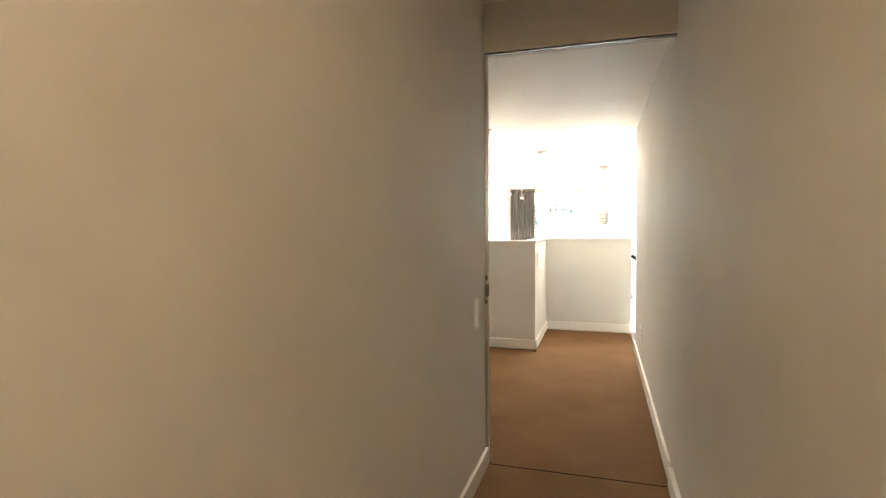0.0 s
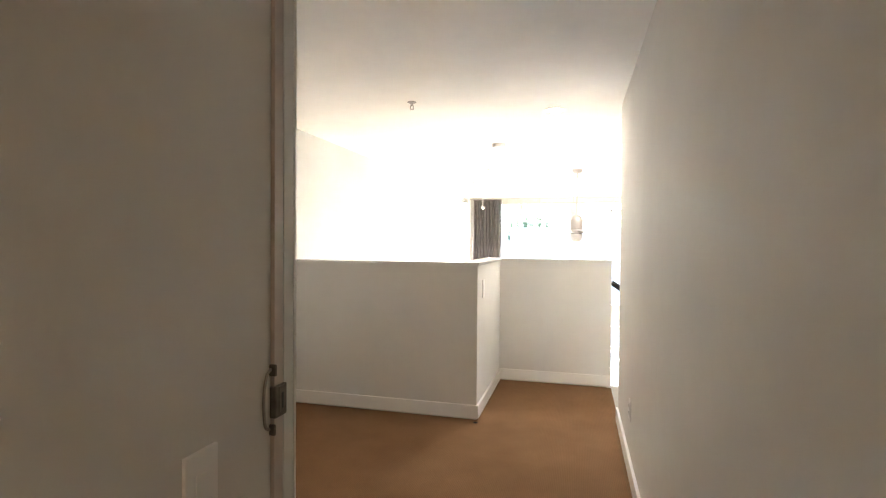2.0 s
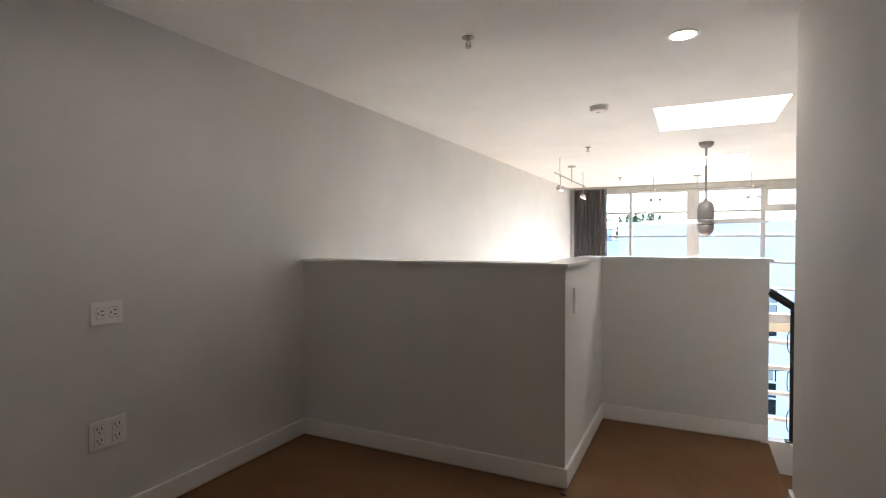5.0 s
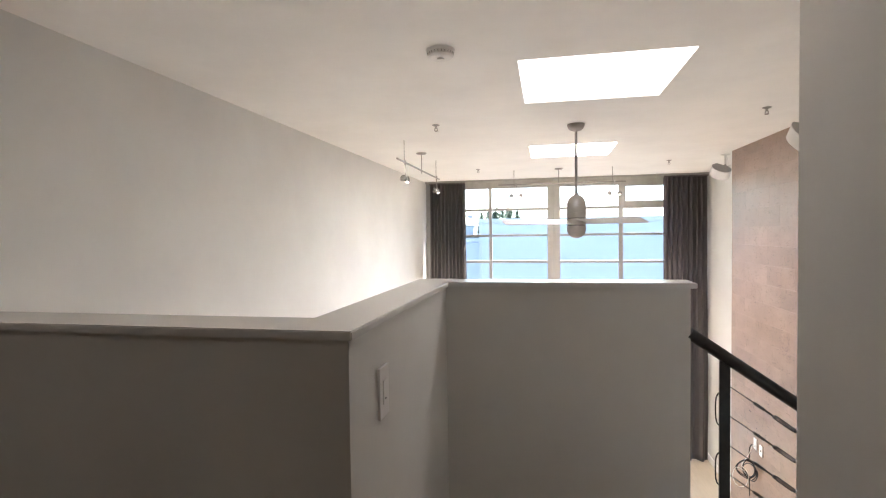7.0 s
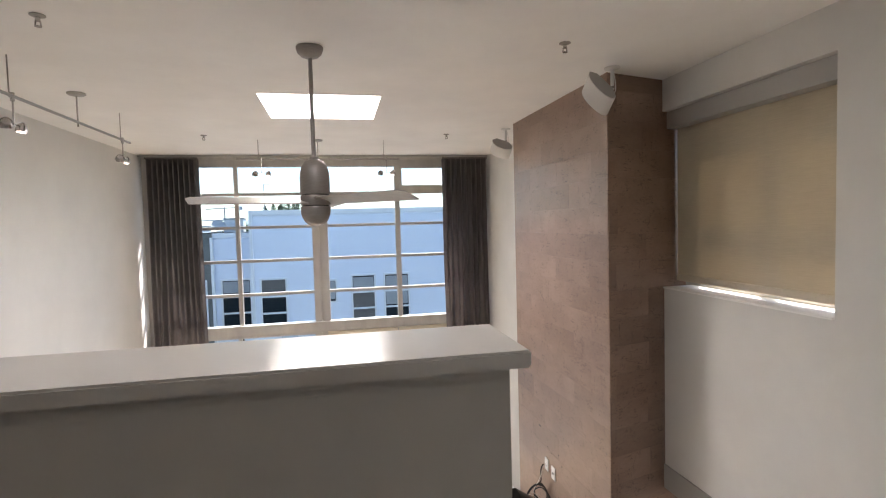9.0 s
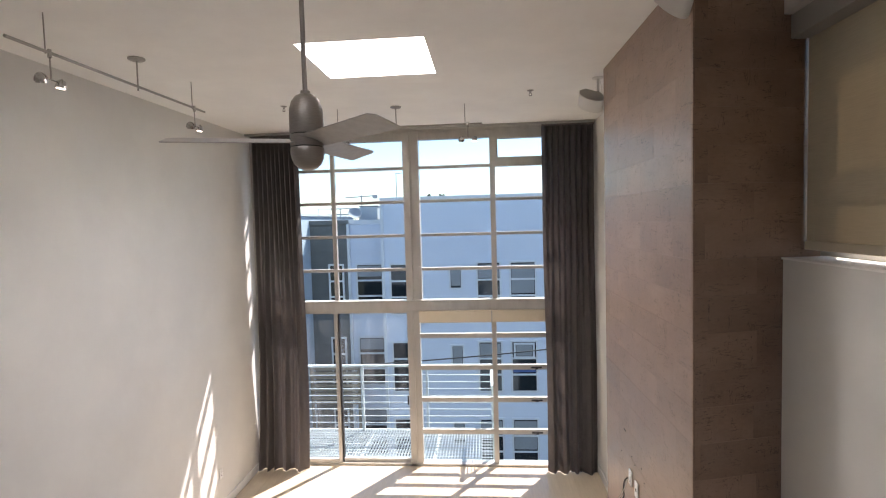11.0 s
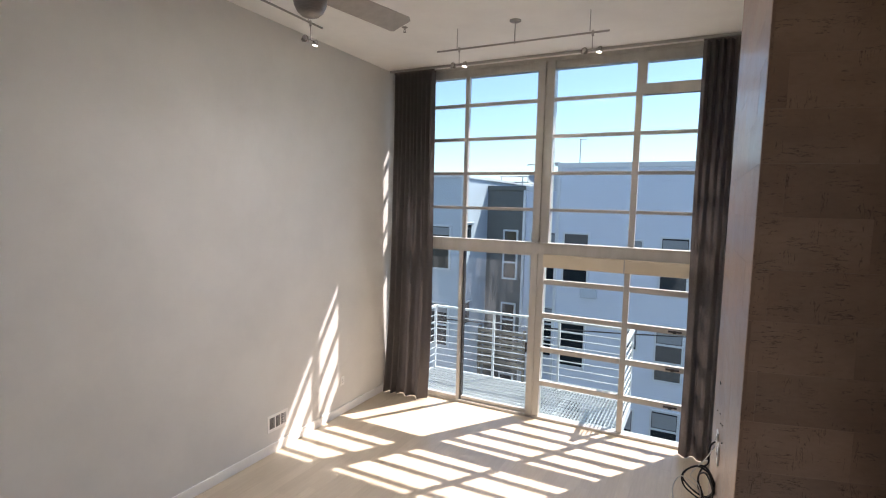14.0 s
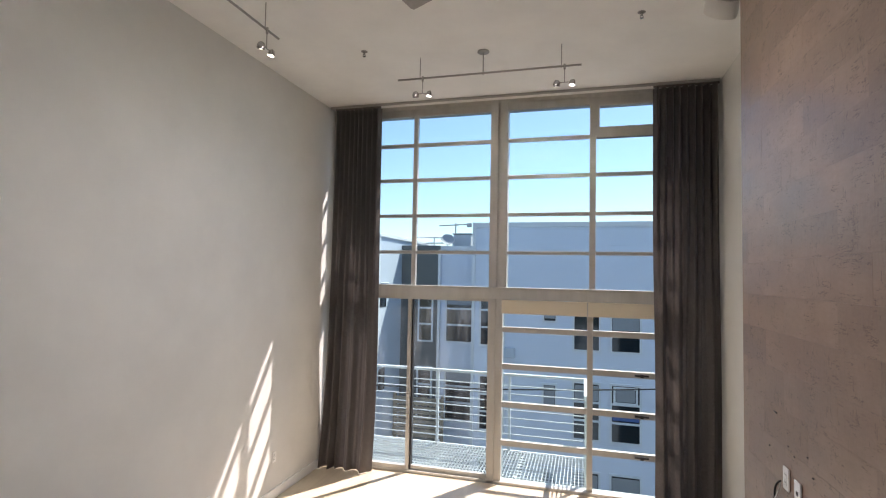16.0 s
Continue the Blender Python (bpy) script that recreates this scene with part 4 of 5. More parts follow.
# ---- stair rails ----
def rail_run(name, pts, posts, base, cables, label, slope):
    r = empty(name, pts[0])
    o = Vector(pts[0])
    tube("handrail", [Vector(p) - o for p in pts], 0.027, BLACK, r, "black steel handrail")
    for px, pz0, pz1 in posts:
        bm = box(B(), px - 0.022, px + 0.022, pts[0][1] - 0.006, pts[0][1] + 0.006, pz0, pz1, bevel=0.002)
        box(bm, px - 0.045, px + 0.045, pts[0][1] - 0.03, pts[0][1] + 0.03, pz0, pz0 + 0.008, bevel=0.001)
        bm.transform(Matrix.Translation(-o))
        part("post", bm, BLACK, r)
        for k in range(3):
            zz = pz1 - 0.14 - 0.26 * k
            tube("cable_loop", [Vector((px - 0.022, pts[0][1], zz)) - o, Vector((px - 0.034, pts[0][1], zz - 0.01)) - o, Vector((px - 0.036, pts[0][1], zz - 0.07)) - o,
                                Vector((px - 0.034, pts[0][1], zz - 0.13)) - o, Vector((px - 0.022, pts[0][1], zz - 0.14)) - o], 0.003, BLACK, r)
    for x0, z0, x1, z1 in cables:
        bm = rod(B(), (x0, pts[0][1], z0), (x1, pts[0][1], z1), 0.0020, 6)
        bm.transform(Matrix.Translation(-o))
        cab = part("cable", bm, CABLE, r, "thin steel cable")
        a, b = Vector((x0, pts[0][1], z0)), Vector((x1, pts[0][1], z1))
        d = (b - a).normalized()
        up = d.cross(Vector((0, 1, 0)))
        for s in (0.14,):
            bm = B()
            c0 = a + d * s
            rod(bm, c0 - d * 0.025, c0 + d * 0.025, 0.0065, 8)
            rod(bm, c0 + d * 0.025, c0 + d * 0.06, 0.004, 8)
            for k in (-1, 1):
                rod(bm, c0 + d * 0.075 + up * 0.006 * k, c0 + d * 0.165 + up * 0.006 * k, 0.003, 6)
            rod(bm, c0 + d * 0.068, c0 + d * 0.08, 0.008, 8)
            rod(bm, c0 + d * 0.16, c0 + d * 0.172, 0.008, 8)
            rod(bm, c0 + d * 0.19, c0 + d * 0.21, 0.008, 8)
            rod(bm, c0 + d * 0.22, c0 + d * 0.26, 0.0065, 8)
            bm.transform(Matrix.Translation(-o))
            smooth_part("turnbuckle", bm, CABLE, cab, "steel turnbuckle")
    return tagged(r, label, "stair rail")


SL = RISE / GO
RY = 6.70
cab1 = []
for k in range(6):
    z = 0.775 - 0.128 * k
    cab1.append((0.648, z, 1.53, z - SL * 0.902))
rail_run("stair_rail", [(0.487, RY, 1.0), (0.54, RY, 0.964), (0.95, RY, 0.964 - SL * 0.41), (1.53, RY, 0.964 - SL * 0.99), (1.56, RY, 0.96 - SL * 1.01)],
         [(0.628, 0.02, 0.885), (1.53, -0.60, 0.255)], 0, cab1, "black steel stair rail with thin tensioned cables", SL)
cab2 = []
for k in range(5):
    z = -0.16 - 0.14 * k
    cab2.append((2.40, z, 1.77, z))
rail_run("stair_rail", [(2.55, 7.76, -0.13), (2.555, 7.76, -0.06), (2.48, 7.76, -0.052), (1.80, 7.76, -0.052), (1.73, 7.76, -0.057), (1.65, 7.76, -0.107), (-0.35, 7.76, -0.107 - SL * 2.0)],
         [(2.45, LAND, -0.067), (1.75, LAND, -0.067), (0.6, LAND - 4 * RISE, -0.847), (-0.30, LOW, -1.457)], 0, cab2, "black steel stair rail round the landing", SL)

# ---- cords at the column ----
cords = empty("cord_bundle", (2.18, 10.72, -1.05))
rnd = random.Random(3)
pts = [(0.0, -0.02, 0.03), (-0.03, -0.03, 0.02), (-0.04, -0.04, -0.06), (-0.03, -0.04, -0.12)]
for k in range(46):
    a = k * 0.66
    r = 0.095 + rnd.uniform(-0.018, 0.018)
    swing = 0.25 if k < 24 else 1.15
    px, py = r * math.sin(a), 0.02 * math.sin(0.4 * a)
    mid = -0.085 if k < 24 else -0.045
    pts.append((mid + px * math.cos(swing), -0.07 - abs(px) * 0.1 - px * math.sin(swing) + py, -0.235 + r * 1.12 * math.cos(a) - (0.0 if k < 24 else 0.02)))
pts += [(-0.05, -0.06, -0.33), (-0.035, -0.05, -0.44), (-0.03, -0.03, -0.56)]
tube("black_cord", pts, 0.0055, RUBBER, cords, "coiled black cable")
pts = [(0.0, -0.02, 0.03), (-0.03, -0.05, -0.06)]
for k in range(11):
    a = k * 0.6
    pts.append((-0.15 + 0.085 * math.sin(a), -0.10 + 0.02 * math.cos(a), -0.315 + 0.115 * math.cos(a)))
pts += [(-0.06, -0.06, -0.30), (-0.04, -0.04, -0.45)]
tube("white_cord", pts, 0.003, WHITECORD, cords, "thin white cable")
tagged(cords, "bundle of coiled black and white cables hanging from a plate", "cables")


# ---- balcony ----
balcony = tagged(empty("balcony", (0, 14.8, -2.7)), "white steel balcony with open grating floor and horizontal rails", "balcony")
bi = Matrix.Translation((0, -14.8, 2.7))


def bpart(name, bm, mat=GALV, lab=""):
    bm.transform(bi)
    return part(name, bm, mat, balcony, lab)


YR, BX0, BX1 = 15.38, -2.31, 1.14
bm = B()
n = int((BX1 - BX0) / 0.047)
for k in range(n + 1):
    x = BX0 + (BX1 - BX0) * k / n
    box(bm, x - 0.004, x + 0.004, 14.2, YR, -2.645, -2.60)
for k in range(11):
    y = 14.25 + k * 0.11
    box(bm, BX0, BX1, y - 0.005, y + 0.005, -2.612, -2.597)
tagged(bpart("grating", bm, GRATE), kind="stuff")
for b in ((BX0 - 0.02, BX1 + 0.02, 14.18, 14.2, -2.74, -2.60), (BX0 - 0.02, BX1 + 0.02, YR, YR + 0.03, -2.74, -2.59), (BX1 + 0.004, BX1 + 0.03, 14.2, YR, -2.74, -2.59),
          (BX0 - 0.03, BX0 - 0.004, 14.2, YR, -2.74, -2.59), (-1.0, -0.96, 14.2, YR, -2.74, -2.647), (0.2, 0.24, 14.2, YR, -2.74, -2.647)):
    bpart("deck_beam", box(B(), *b))
for x in (BX0, -1.155, 0.0, BX1):
    bpart("rail_post", box(B(), x - 0.02, x + 0.02, YR - 0.02, YR + 0.02, -2.60, -1.46, bevel=0.003))
for x in (BX0, BX1):
    bpart("rail_post", box(B(), x - 0.02, x + 0.02, 14.22, 14.26, -2.60, -1.46, bevel=0.003))
    bpart("top_rail", box(B(), x - 0.03, x + 0.03, 14.22, YR - 0.03, -1.46, -1.42, bevel=0.004))
bpart("top_rail", box(B(), BX0 - 0.03, BX1 + 0.03, YR - 0.03, YR + 0.03, -1.46, -1.42, bevel=0.004))
for k in range(8):
    z = -2.47 + k * 0.123
    bpart("rail", rod(B(), (BX0, YR, z), (BX1, YR, z), 0.009, 8))
    for x in (BX0, BX1):
        bpart("rail", rod(B(), (x, 14.24, z), (x, YR, z), 0.009, 8))

# ---- outside ----
structure("ground", [(-900, 900, 14.6, 2500, -9.6, -9.5)], ASPHALT, "dark asphalt ground of the court and beyond")
structure("wall_outside", [(-7, -2.54, 12, YW + 0.15, -9.5, 2.6), (2.95, 7, 12.6, YW + 0.15, -9.5, 2.6), (-7, 7, 13.9, YW + 0.15, -9.5, -2.76)], SIDING, "pale outer wall of this house")


def clapboards(bm, x0, x1, y, z0, z1, step=0.2):
    z = z0
    while z < z1 - 1e-3:
        t = min(z + step, z1)
        v = [bm.verts.new(c) for c in ((x0, y - 0.02, z), (x1, y - 0.02, z), (x1, y, t), (x0, y, t), (x0, y, z), (x1, y, z))]
        bm.faces.new((v[0], v[1], v[2], v[3]))
        bm.faces.new((v[4], v[5], v[1], v[0]))
        z += step


def outer_window(parent, o, x0, x1, z1, z0, y, blind_mat=None, blind_to=0.0, sashes=2, blind_from=0.02):
    """A house window: white frame, sashes, dark panes; blind_to: how much of the height a blind covers. Grey ones also
    stand in for sky reflected in the panes.
    """
    bm = B()
    t = 0.07
    for b in ((x0 - t, x1 + t, z1, z1 + t), (x0 - t, x1 + t, z0 - t, z0), (x0 - t, x0, z0, z1), (x1, x1 + t, z0, z1)):
        box(bm, b[0], b[1], y - 0.07, y + 0.03, b[2], b[3])
    bm.transform(Matrix.Translation(-Vector(o)))
    w = part("window", bm, WINTRIM, parent)
    cuts = [z0 + (z1 - z0) * k / sashes for k in range(sashes + 1)] if sashes > 1 else [z0, z1]
    for a, b in zip(cuts, cuts[1:]):
        p = box(B(), x0, x1, y - 0.045, y - 0.035, a, b)
        p.transform(Matrix.Translation(-Vector(o)))
        part("pane", p, DARKGLASS, w)
    for c in cuts[1:-1]:
        p = box(B(), x0, x1, y - 0.065, y - 0.03, c - 0.035, c + 0.035)
        p.transform(Matrix.Translation(-Vector(o)))
        part("sash_rail", p, WINTRIM, w)
    if blind_mat:
        p = box(B(), x0 + 0.02, x1 - 0.02, y - 0.05, y - 0.046, z1 - blind_to * (z1 - z0), z1 - blind_from * (z1 - z0))
        p.transform(Matrix.Translation(-Vector(o)))
        part("blind", p, blind_mat, w)


def house(name, x0, x1, y, depth, roof, mat, label, o):
    h = empty(name, o)
    bm = box(B(), x0, x1, y, y + depth, -9.5, roof)
    bm.transform(Matrix.Translation(-Vector(o)))
    part("wall", bm, mat, h)
    bm = B()
    clapboards(bm, x0, x1, y, -9.4, roof - 0.18)
    bm.transform(Matrix.Translation(-Vector(o)))
    tagged(part("siding", bm, mat, h), kind="stuff")
    bm = box(B(), x0 - 0.04, x1 + 0.04, y - 0.06, y + depth, roof - 0.16, roof)
    bm.transform(Matrix.Translation(-Vector(o)))
    part("roof", bm, WINTRIM if mat is SIDING else SIDING_DARK, h, "pale metal roof edge")
    return tagged(h, label, "house")


o = (4.0, 26.0, -9.5)
h1 = house("apartment_house", -2.87, 16.0, 26.0, 12, 2.03, SIDING, "pale blue-white clapboard apartment house across the court", o)
for base in (-0.56, -3.60, -6.62):
    for x0, x1, bm_, bt in ((-2.55, -1.70, None, 0), (0.78, 1.60, BLIND_SHEEN, 0.3), (2.03, 2.92, BLUEBLIND if base < -3 and base > -4 else BLIND_SHEEN, 0.62), (5.2, 6.0, None, 0), (6.5, 7.4, BLIND_SHEEN, 0.5)):
        outer_window(h1, o, x0, x1, base, base - 1.88, 26.0, bm_, bt, 3, 0.5 if bm_ is BLUEBLIND else 0.03)
        if bm_ is BLUEBLIND:
            outer_window(h1, o, x0 + 0.12, x1 - 0.12, base - 0.1, base - 0.55, 25.99, BLIND_SHEEN, 0.95, 1)
    outer_window(h1, o, -0.26, 0.13, base - 0.14, base - 0.92, 26.0, BLIND_SHEEN, 0.9, 1)
o = (-3.7, 27.0, -9.5)
h2 = house("apartment_house", -4.45, -2.87, 27.0, 10, 1.22, SIDING, "pale clapboard house bay beside the dark bay", o)
o = (-5.5, 26.9, -9.5)
h3 = house("apartment_house", -6.02, -4.45, 26.9, 10, 1.22, SIDING_DARK, "dark grey clapboard house bay with white windows", o)
for base in (-0.62, -3.62, -6.6):
    outer_window(h2, (-3.7, 27.0, -9.5), -4.12, -3.12, base, base - 1.9, 27.0, BLIND_SHEEN, 0.25, 3)
    outer_window(h3, (-5.5, 26.9, -9.5), -5.22, -4.72, base, base - 1.9, 26.9, None, 0, 3)
o = (-8.0, 20.0, -9.5)
wing = tagged(empty("apartment_house", o), "pale blue side wing of the apartment house with open windows", "house")
bm = box(B(), -12, -6.02, 24.45, 34, -9.5, 1.42)
bm.transform(Matrix.Translation(-Vector(o)))
part("wall", bm, SIDING_WING, wing)
bm = box(B(), -12, -5.96, 24.39, 34, 1.42, 1.52)
bm.transform(Matrix.Translation(-Vector(o)))
part("roof", bm, WINTRIM, wing)
for base in (-0.43, -3.42, -6.42):
    outer_window(wing, o, -7.55, -6.55, base, base - 1.58, 24.45, BLIND_SHEEN, 0.2, 2)
bm = box(B(), -6.09, -5.97, 24.40, 24.52, -9.4, 1.42)
bm.transform(Matrix.Translation(-Vector(o)))
part("corner_board", bm, WINTRIM, wing)
for yy, zz in ((24.95, -1.18), (24.95, -4.2)):
    bm = B()
    for b in ((0, 0.05, -0.4, 0.4, -0.04, 0.05), (0, 0.05, -0.4, 0.4, 0.85, 0.94), (0, 0.05, -0.4, -0.3, 0.05, 0.85), (0, 0.05, 0.3, 0.4, 0.05, 0.85)):
        box(bm, *b)
    bm.transform(pose(-6.0 - o[0], yy - o[1], zz - o[2]) @ pose(0, 0, 0.9, 0, 22, 0) @ pose(0, 0, -0.9))
    w = part("window", bm, WINTRIM, wing, "open white top-hung casement")
    bm = box(B(), 0.02, 0.03, -0.3, 0.3, 0.05, 0.85)
    bm.transform(pose(-6.0 - o[0], yy - o[1], zz - o[2]) @ pose(0, 0, 0.9, 0, 22, 0) @ pose(0, 0, -0.9))
    part("pane", bm, DARKGLASS, w)
    bm = box(B(), 0.0, 0.012, -0.3, 0.3, 0.03, 0.87)
    bm.transform(pose(-6.02 - o[0], yy - o[1], zz - o[2]))
    part("pane", bm, DARKGLASS, w)

for x0, x1, yy in ((-2.91, -2.80, 25.95), (15.9, 16.04, 25.95)):
    bm = box(B(), x0, x1, yy, yy + 0.1, -9.4, 1.87)
    bm.transform(Matrix.Translation((-4.0, -26.0, 9.5)))
    part("corner_board", bm, WINTRIM, h1)
for x0, x1 in ((-4.49, -4.39),):
    bm = box(B(), x0, x1, 26.86, 26.99, -9.4, 1.06)
    bm.transform(Matrix.Translation((3.7, -27.0, 9.5)))
    part("corner_board", bm, WINTRIM, h2)

bm = box(B(), -1.88, -1.28, 25.8, 25.98, -2.86, -2.5, bevel=0.03)
bm.transform(Matrix.Translation((-4.0, -26.0, 9.5)))
part("vent_box", bm, SIDING_WING, h1, "pale blue vent hood")

# roof clutter
unit = tagged(empty("roof_unit", (-3.85, 28.5, 1.22)), "white boxy ventilation unit on the flat roof", "roof unit")
part("body", box(B(), -0.38, 0.38, -0.3, 0.3, 0, 0.55, bevel=0.03), WINTRIM, unit)
part("cap", box(B(), -0.42, 0.42, -0.34, 0.34, 0.55, 0.60, bevel=0.02), ROOF, unit)
dish = tagged(empty("satellite_dish", (-4.3, 27.6, 1.22)), "grey satellite dish on the flat roof", "dish")
part("mast", rod(B(), (0, 0, 0), (0, 0, 0.2), 0.02, 8), GALV, dish)
bm = turned(B(), [(0, 0), (0.12, 0.015), (0.22, 0.05), (0.28, 0.09), (0.275, 0.1), (0.21, 0.06), (0, 0.015)], 24)
bm.transform(pose(0, -0.05, 0.24, 55, 0, 20))
smooth_part("bowl", bm, ROOF, dish)
pipes = tagged(empty("roof_railing", (-5.3, 30, 1.22)), "low white pipe railing on the flat roof", "railing")
for z in (0.3, 0.55):
    part("pipe", rod(B(), (-1.4, 0, z), (1.2, 0, z), 0.03, 8), GALV, pipes)
for x in (-1.35, -0.3, 0.6, 1.15):
    part("post", rod(B(), (x, 0, 0), (x, 0, 0.55), 0.03, 8), GALV, pipes)
mast = tagged(empty("antenna_mast", (-2.62, 28.2, 2.03)), "thin grey antenna mast on the roof", "antenna")
part("pole", rod(B(), (0, 0, 0), (0, 0, 1.15), 0.018, 8), ROOF, mast)
part("crossbar", rod(B(), (-0.05, 0, 1.12), (0.25, 0, 1.12), 0.015, 6), ROOF, mast)
aerial = tagged(empty("roof_aerial", (-4.33, 29, 1.22)), "grey roof aerial with a long crossbar", "aerial")
part("pole", rod(B(), (0, 0, 0), (0, 0, 1.12), 0.03, 8), ROOF, aerial)
part("crossbar", rod(B(), (-0.75, 0, 1.0), (0.6, 0, 1.06), 0.025, 8), ROOF, aerial)
for k in range(4):
    part("element", rod(B(), (-0.2 + 0.22 * k, -0.25, 1.03 + 0.01 * k), (-0.2 + 0.22 * k, 0.25, 1.03 + 0.01 * k), 0.012, 6), ROOF, aerial)
part("receiver", box(B(), 0.5, 0.72, -0.06, 0.06, 0.93, 1.1, bevel=0.02), ROOF, aerial)
pts = [(-6.5 + 16 * k / 14, 20.0 + 0.15 * k, -2.9 + 0.9 * (k / 14) - 1.2 * (k / 14) * (1 - k / 14)) for k in range(15)]
line = tube("overhead_cable", pts, 0.018, RUBBER)
tagged(line, "black overhead cable sagging across the court", "cable")
fence = tagged(empty("timber_fence", (-5.0, 26.2, -9.5)), "weathered timber screen below the dark house bay", "fence")
for k in range(9):
    part("board", box(B(), -1.0, 1.0, -0.03, 0.03, 3.4 + k * 0.17, 3.52 + k * 0.17, bevel=0.006), TIMBER, fence)
for x in (-0.95, 0.95):
    part("post", box(B(), x - 0.05, x + 0.05, 0.03, 0.12, 0, 5.0), TIMBER, fence)


# trees and hills far off
def conifer(x, y, h, seed):
    rnd = random.Random(seed)
    t = empty("conifer_tree", (x, y, -9.5))
    part("trunk", rod(B(), (0, 0, 0), (0, 0, h), 0.35, 8, 0.04), BARK, t)
    bm = B()
    for k in range(420):
        f = rnd.random() ** 0.8
        z = h * (0.25 + 0.74 * f)
        r = (1 - f) ** 0.55 * h * 0.09 * rnd.uniform(0.3, 1.1) + 0.1
        a = rnd.uniform(0, 6.283)
        c = Vector((r * math.cos(a), r * math.sin(a), z))
        s = rnd.uniform(0.3, 0.8) * (1.2 - 0.6 * f)
        d = Vector((math.cos(a), math.sin(a), -0.4)) * s
        w = Vector((-math.sin(a), math.cos(a), 0.1)) * s * 0.5
        bm.faces.new([bm.verts.new(c - d * 0.4 + w), bm.verts.new(c - d * 0.4 - w), bm.verts.new(c + d)])
        bm.faces.new([bm.verts.new(c + Vector((0, 0, s * 0.6))), bm.verts.new(c - w), bm.verts.new(c + d * 0.6 + w)])
    part("crown", bm, LEAF, t)
    tagged(t, "dark green conifer far behind the roofs", "tree", "far conifers")


for k, (dx, hh) in enumerate(((-14.5, 14.6), (-13.2, 15.1), (-12.2, 14.8), (-11.0, 15.6), (-10.1, 15.2), (-9.0, 15.7), (-7.8, 15.4), (-6.6, 14.8))):
    conifer(dx, 120 + 3 * (k % 3), hh + 1.1, 20 + k)


def broadleaf(x, y, h, r, seed):
    rnd = random.Random(seed)
    t = empty("broadleaf_tree", (x, y, -9.5))
    bm = rod(B(), (0, 0, 0), (0, 0, h - r), 0.22, 8, 0.12)
    for k in range(6):
        a = k * 1.05
        rod(bm, (0, 0, h - 1.6 * r), (0.7 * r * math.cos(a), 0.7 * r * math.sin(a), h - 0.6 * r), 0.08, 6, 0.02)
    part("trunk", bm, BARK, t)
    bm = B()
    for k in range(900):
        v = Vector((rnd.gauss(0, 1), rnd.gauss(0, 1), rnd.gauss(0, 0.8))).normalized() * r * rnd.uniform(0.45, 1.05)
        c = v + Vector((0, 0, h - r))
        s = rnd.uniform(0.1, 0.28)
        e = [Vector((rnd.uniform(-s, s), rnd.uniform(-s, s), rnd.uniform(-s, s))) for _ in range(3)]
        bm.faces.new([bm.verts.new(c + q) for q in e])
    part("crown", bm, LEAF2, t)
    tagged(t, "green broadleaf tree behind the houses", "tree")


broadleaf(-9.6, 60, 11.9, 2.0, 5)
bm = B()
top = []
for k in range(61):
    x = -400 + k * 30
    hgt = 30 + 26 * math.exp(-((x - 620) / 120) ** 2) + 22 * math.exp(-((x - 900) / 160) ** 2) + 6 * math.sin(k * 0.9) + 4 * math.sin(k * 2.3)
    top.append((x, hgt))
for (xa, ha), (xb, hb) in zip(top, top[1:]):
    v = [bm.verts.new(c) for c in ((xa, 2000, -10), (xb, 2000, -10), (xb, 2300, hb), (xa, 2300, ha))]
    bm.faces.new(v)
tagged(part("backdrop", bm, HILL), "hazy far hills on the horizon", kind="structure")


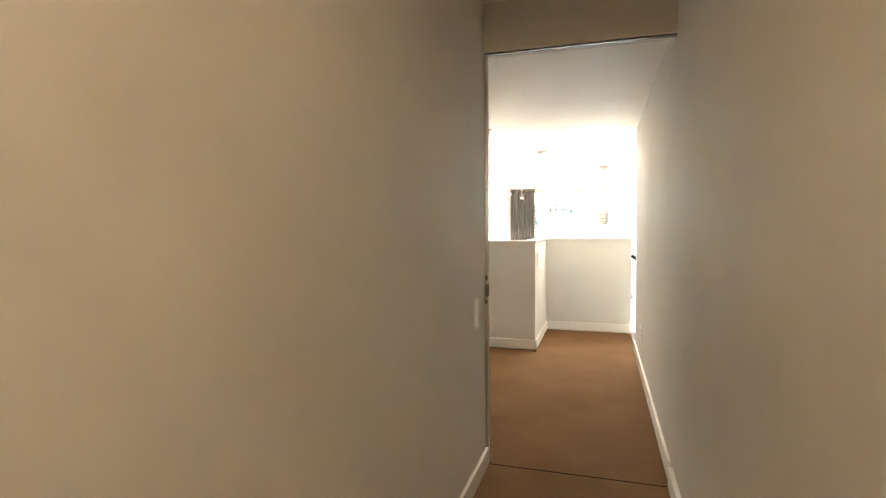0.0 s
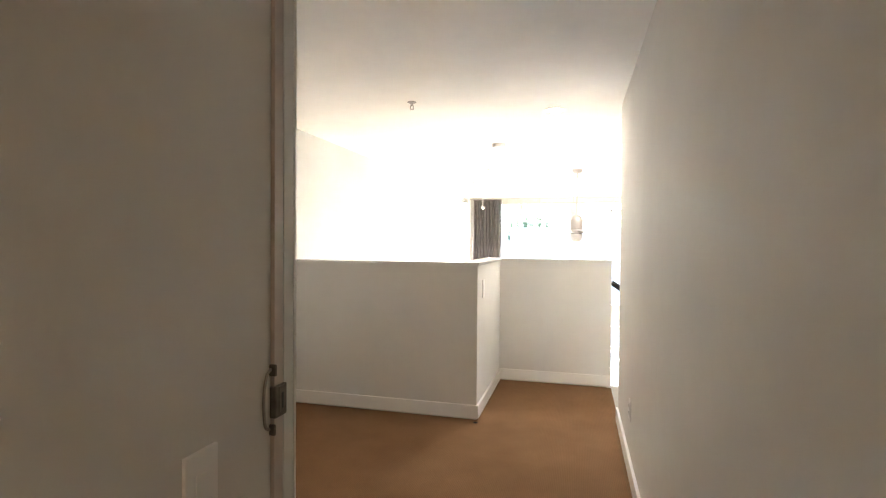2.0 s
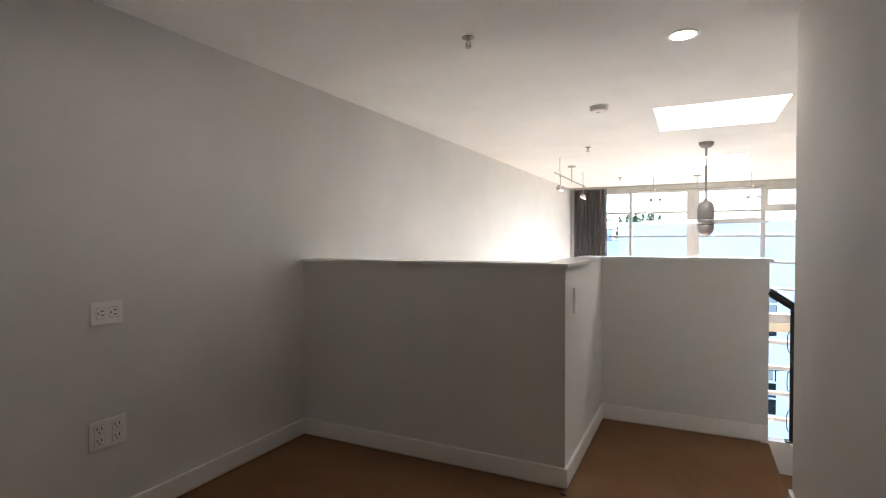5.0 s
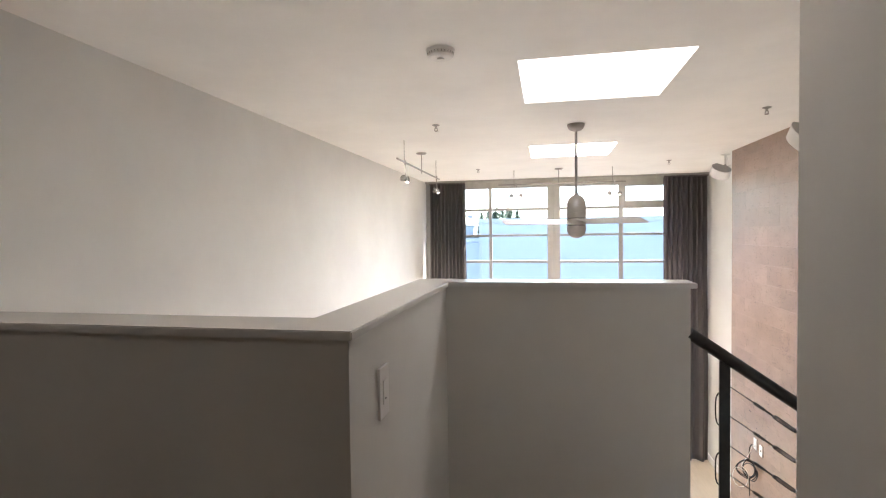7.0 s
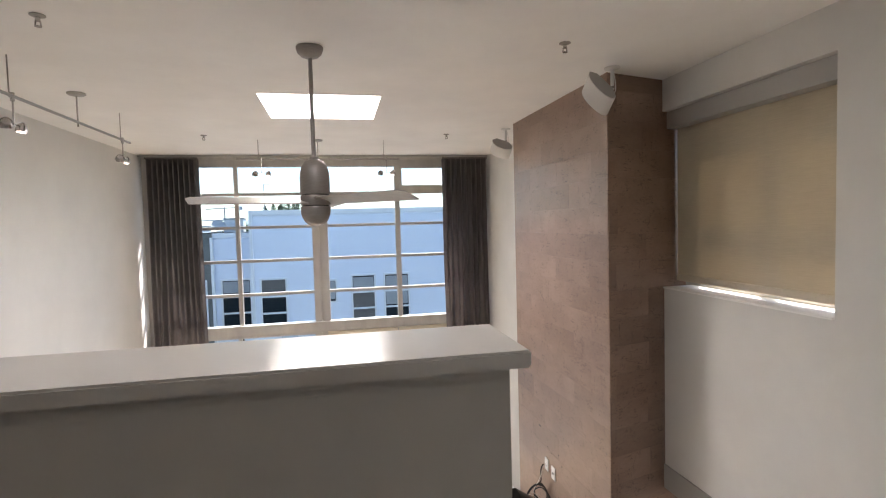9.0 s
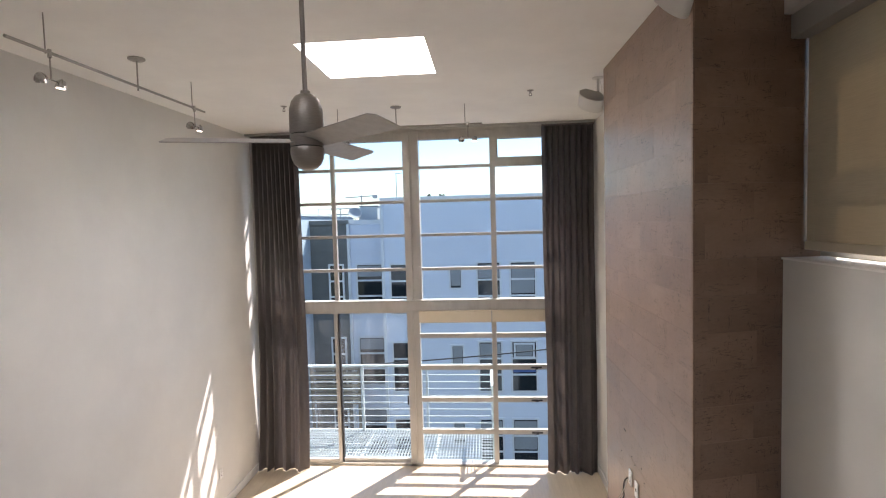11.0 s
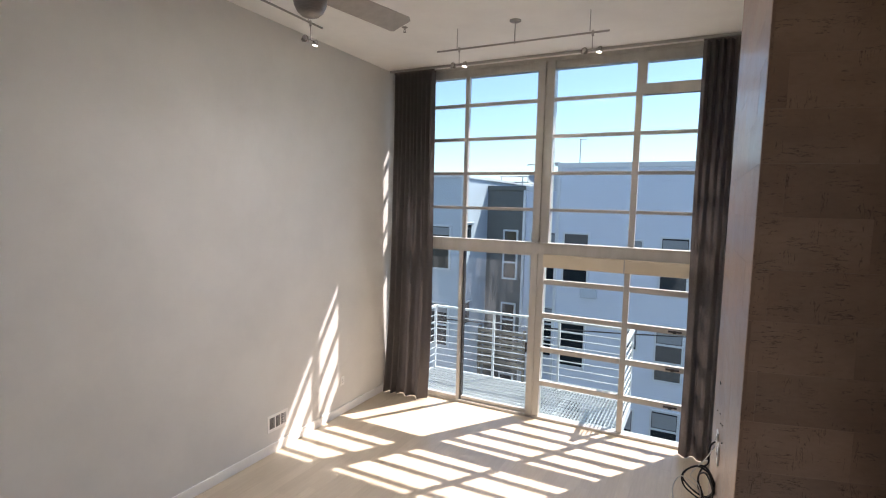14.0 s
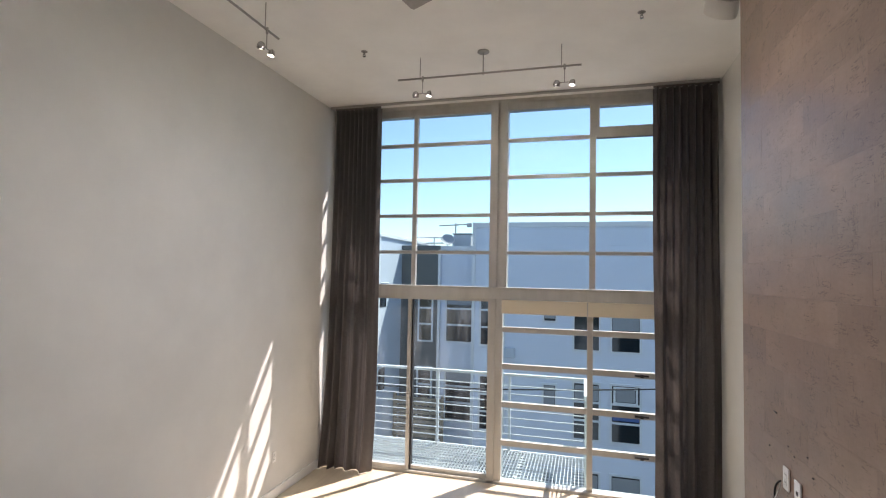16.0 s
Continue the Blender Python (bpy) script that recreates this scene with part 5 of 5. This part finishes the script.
# ---- small pieces of the setting: floor boards, tiles ----
floor = structure("floor_low", [(XL, 3.05, 5.62, YW - 0.03, LOW - 0.15, LOW - 0.014)], TIMBER, "pale maple strip floor")
rnd = random.Random(8)
plank_mesh = {}
W = 0.125
cols = int((3.05 - XL) / W)
for i in range(cols):
    x = XL + i * W
    y = 7.65 - rnd.uniform(0, 1.5)
    while y < YW - 0.06:
        L = rnd.choice((1.4, 1.8, 2.2))
        y1 = min(y + L, YW - 0.06)
        y0 = max(y, 7.62)
        if y1 - y0 > 0.1:
            key = round(y1 - y0, 2)
            if key not in plank_mesh:
                bm = B()
                box(bm, 0.0004, W - 0.0004, 0.0004, key - 0.0004, -0.014, 0.0)
                me = bpy.data.meshes.new("plank")
                bm.to_mesh(me)
                bm.free()
                me.materials.append(WOOD)
                plank_mesh[key] = me
            p = new("plank", plank_mesh[key])
            p.parent = floor
            p.location = (x, y0, LOW + rnd.uniform(-0.0004, 0.0004))
        y = y1


def tile_face(a, b, rowh, tw, starts, seed):
    """Staggered tiles on an upright face from a to b (plan points), seen from its right-hand side; starts: the joint's place in odd and even rows."""
    rnd = random.Random(seed)
    d = (b - a)
    L = d.length
    d = d / L
    n = Vector((d.y, -d.x))
    z, r = LOW - 0.146, 0
    while z < TOP - 0.01:
        z0, z1 = max(z, LOW), min(z + rowh, TOP)
        s = starts[r % 2] + rnd.uniform(-0.03, 0.03) - 3 * tw
        while s < L:
            s0, s1 = max(s, 0), min(s + tw, L)
            if s1 - s0 > 0.012:
                g = 0.0004
                bm = B()
                box(bm, s0 + g, s1 - g, -0.012, rnd.uniform(0, 0.0008), g, z1 - z0 - g)
                me = bpy.data.meshes.new("tile")
                bm.to_mesh(me)
                bm.free()
                me.materials.append(STONE)
                t = new("tile", me)
                t.parent = column
                t.matrix_local = Matrix(((d.x, n.x, 0, a.x), (d.y, n.y, 0, a.y), (0, 0, 1, z0), (0, 0, 0, 1)))
            s += tw
        z += rowh
        r += 1


tile_face(CA, CB, 0.209, 0.61, (0.1, 0.42), 2)
tile_face(CB, CC, 0.209, 0.61, (0.38, 0.68), 3)

# small screw holes left on the tiled face
for y, z, w in ((10.78, -0.66, 0.05), (10.60, -0.80, 0.012), (10.52, -0.83, 0.012), (10.36, -0.78, 0.012), (10.30, -0.86, 0.012), (10.88, -0.88, 0.012)):
    x = CA.x + (CB.x - CA.x) * (CA.y - y) / (CA.y - CB.y)
    m = part("screw_hole", rod(B(), (x - 0.0035, y - w / 2 + 0.006, z), (x - 0.0035, y + w / 2, z + 0.001), 0.004, 6), DARK)
    tagged(m, "small dark screw hole in the brown tiles", "hole", "screw holes")
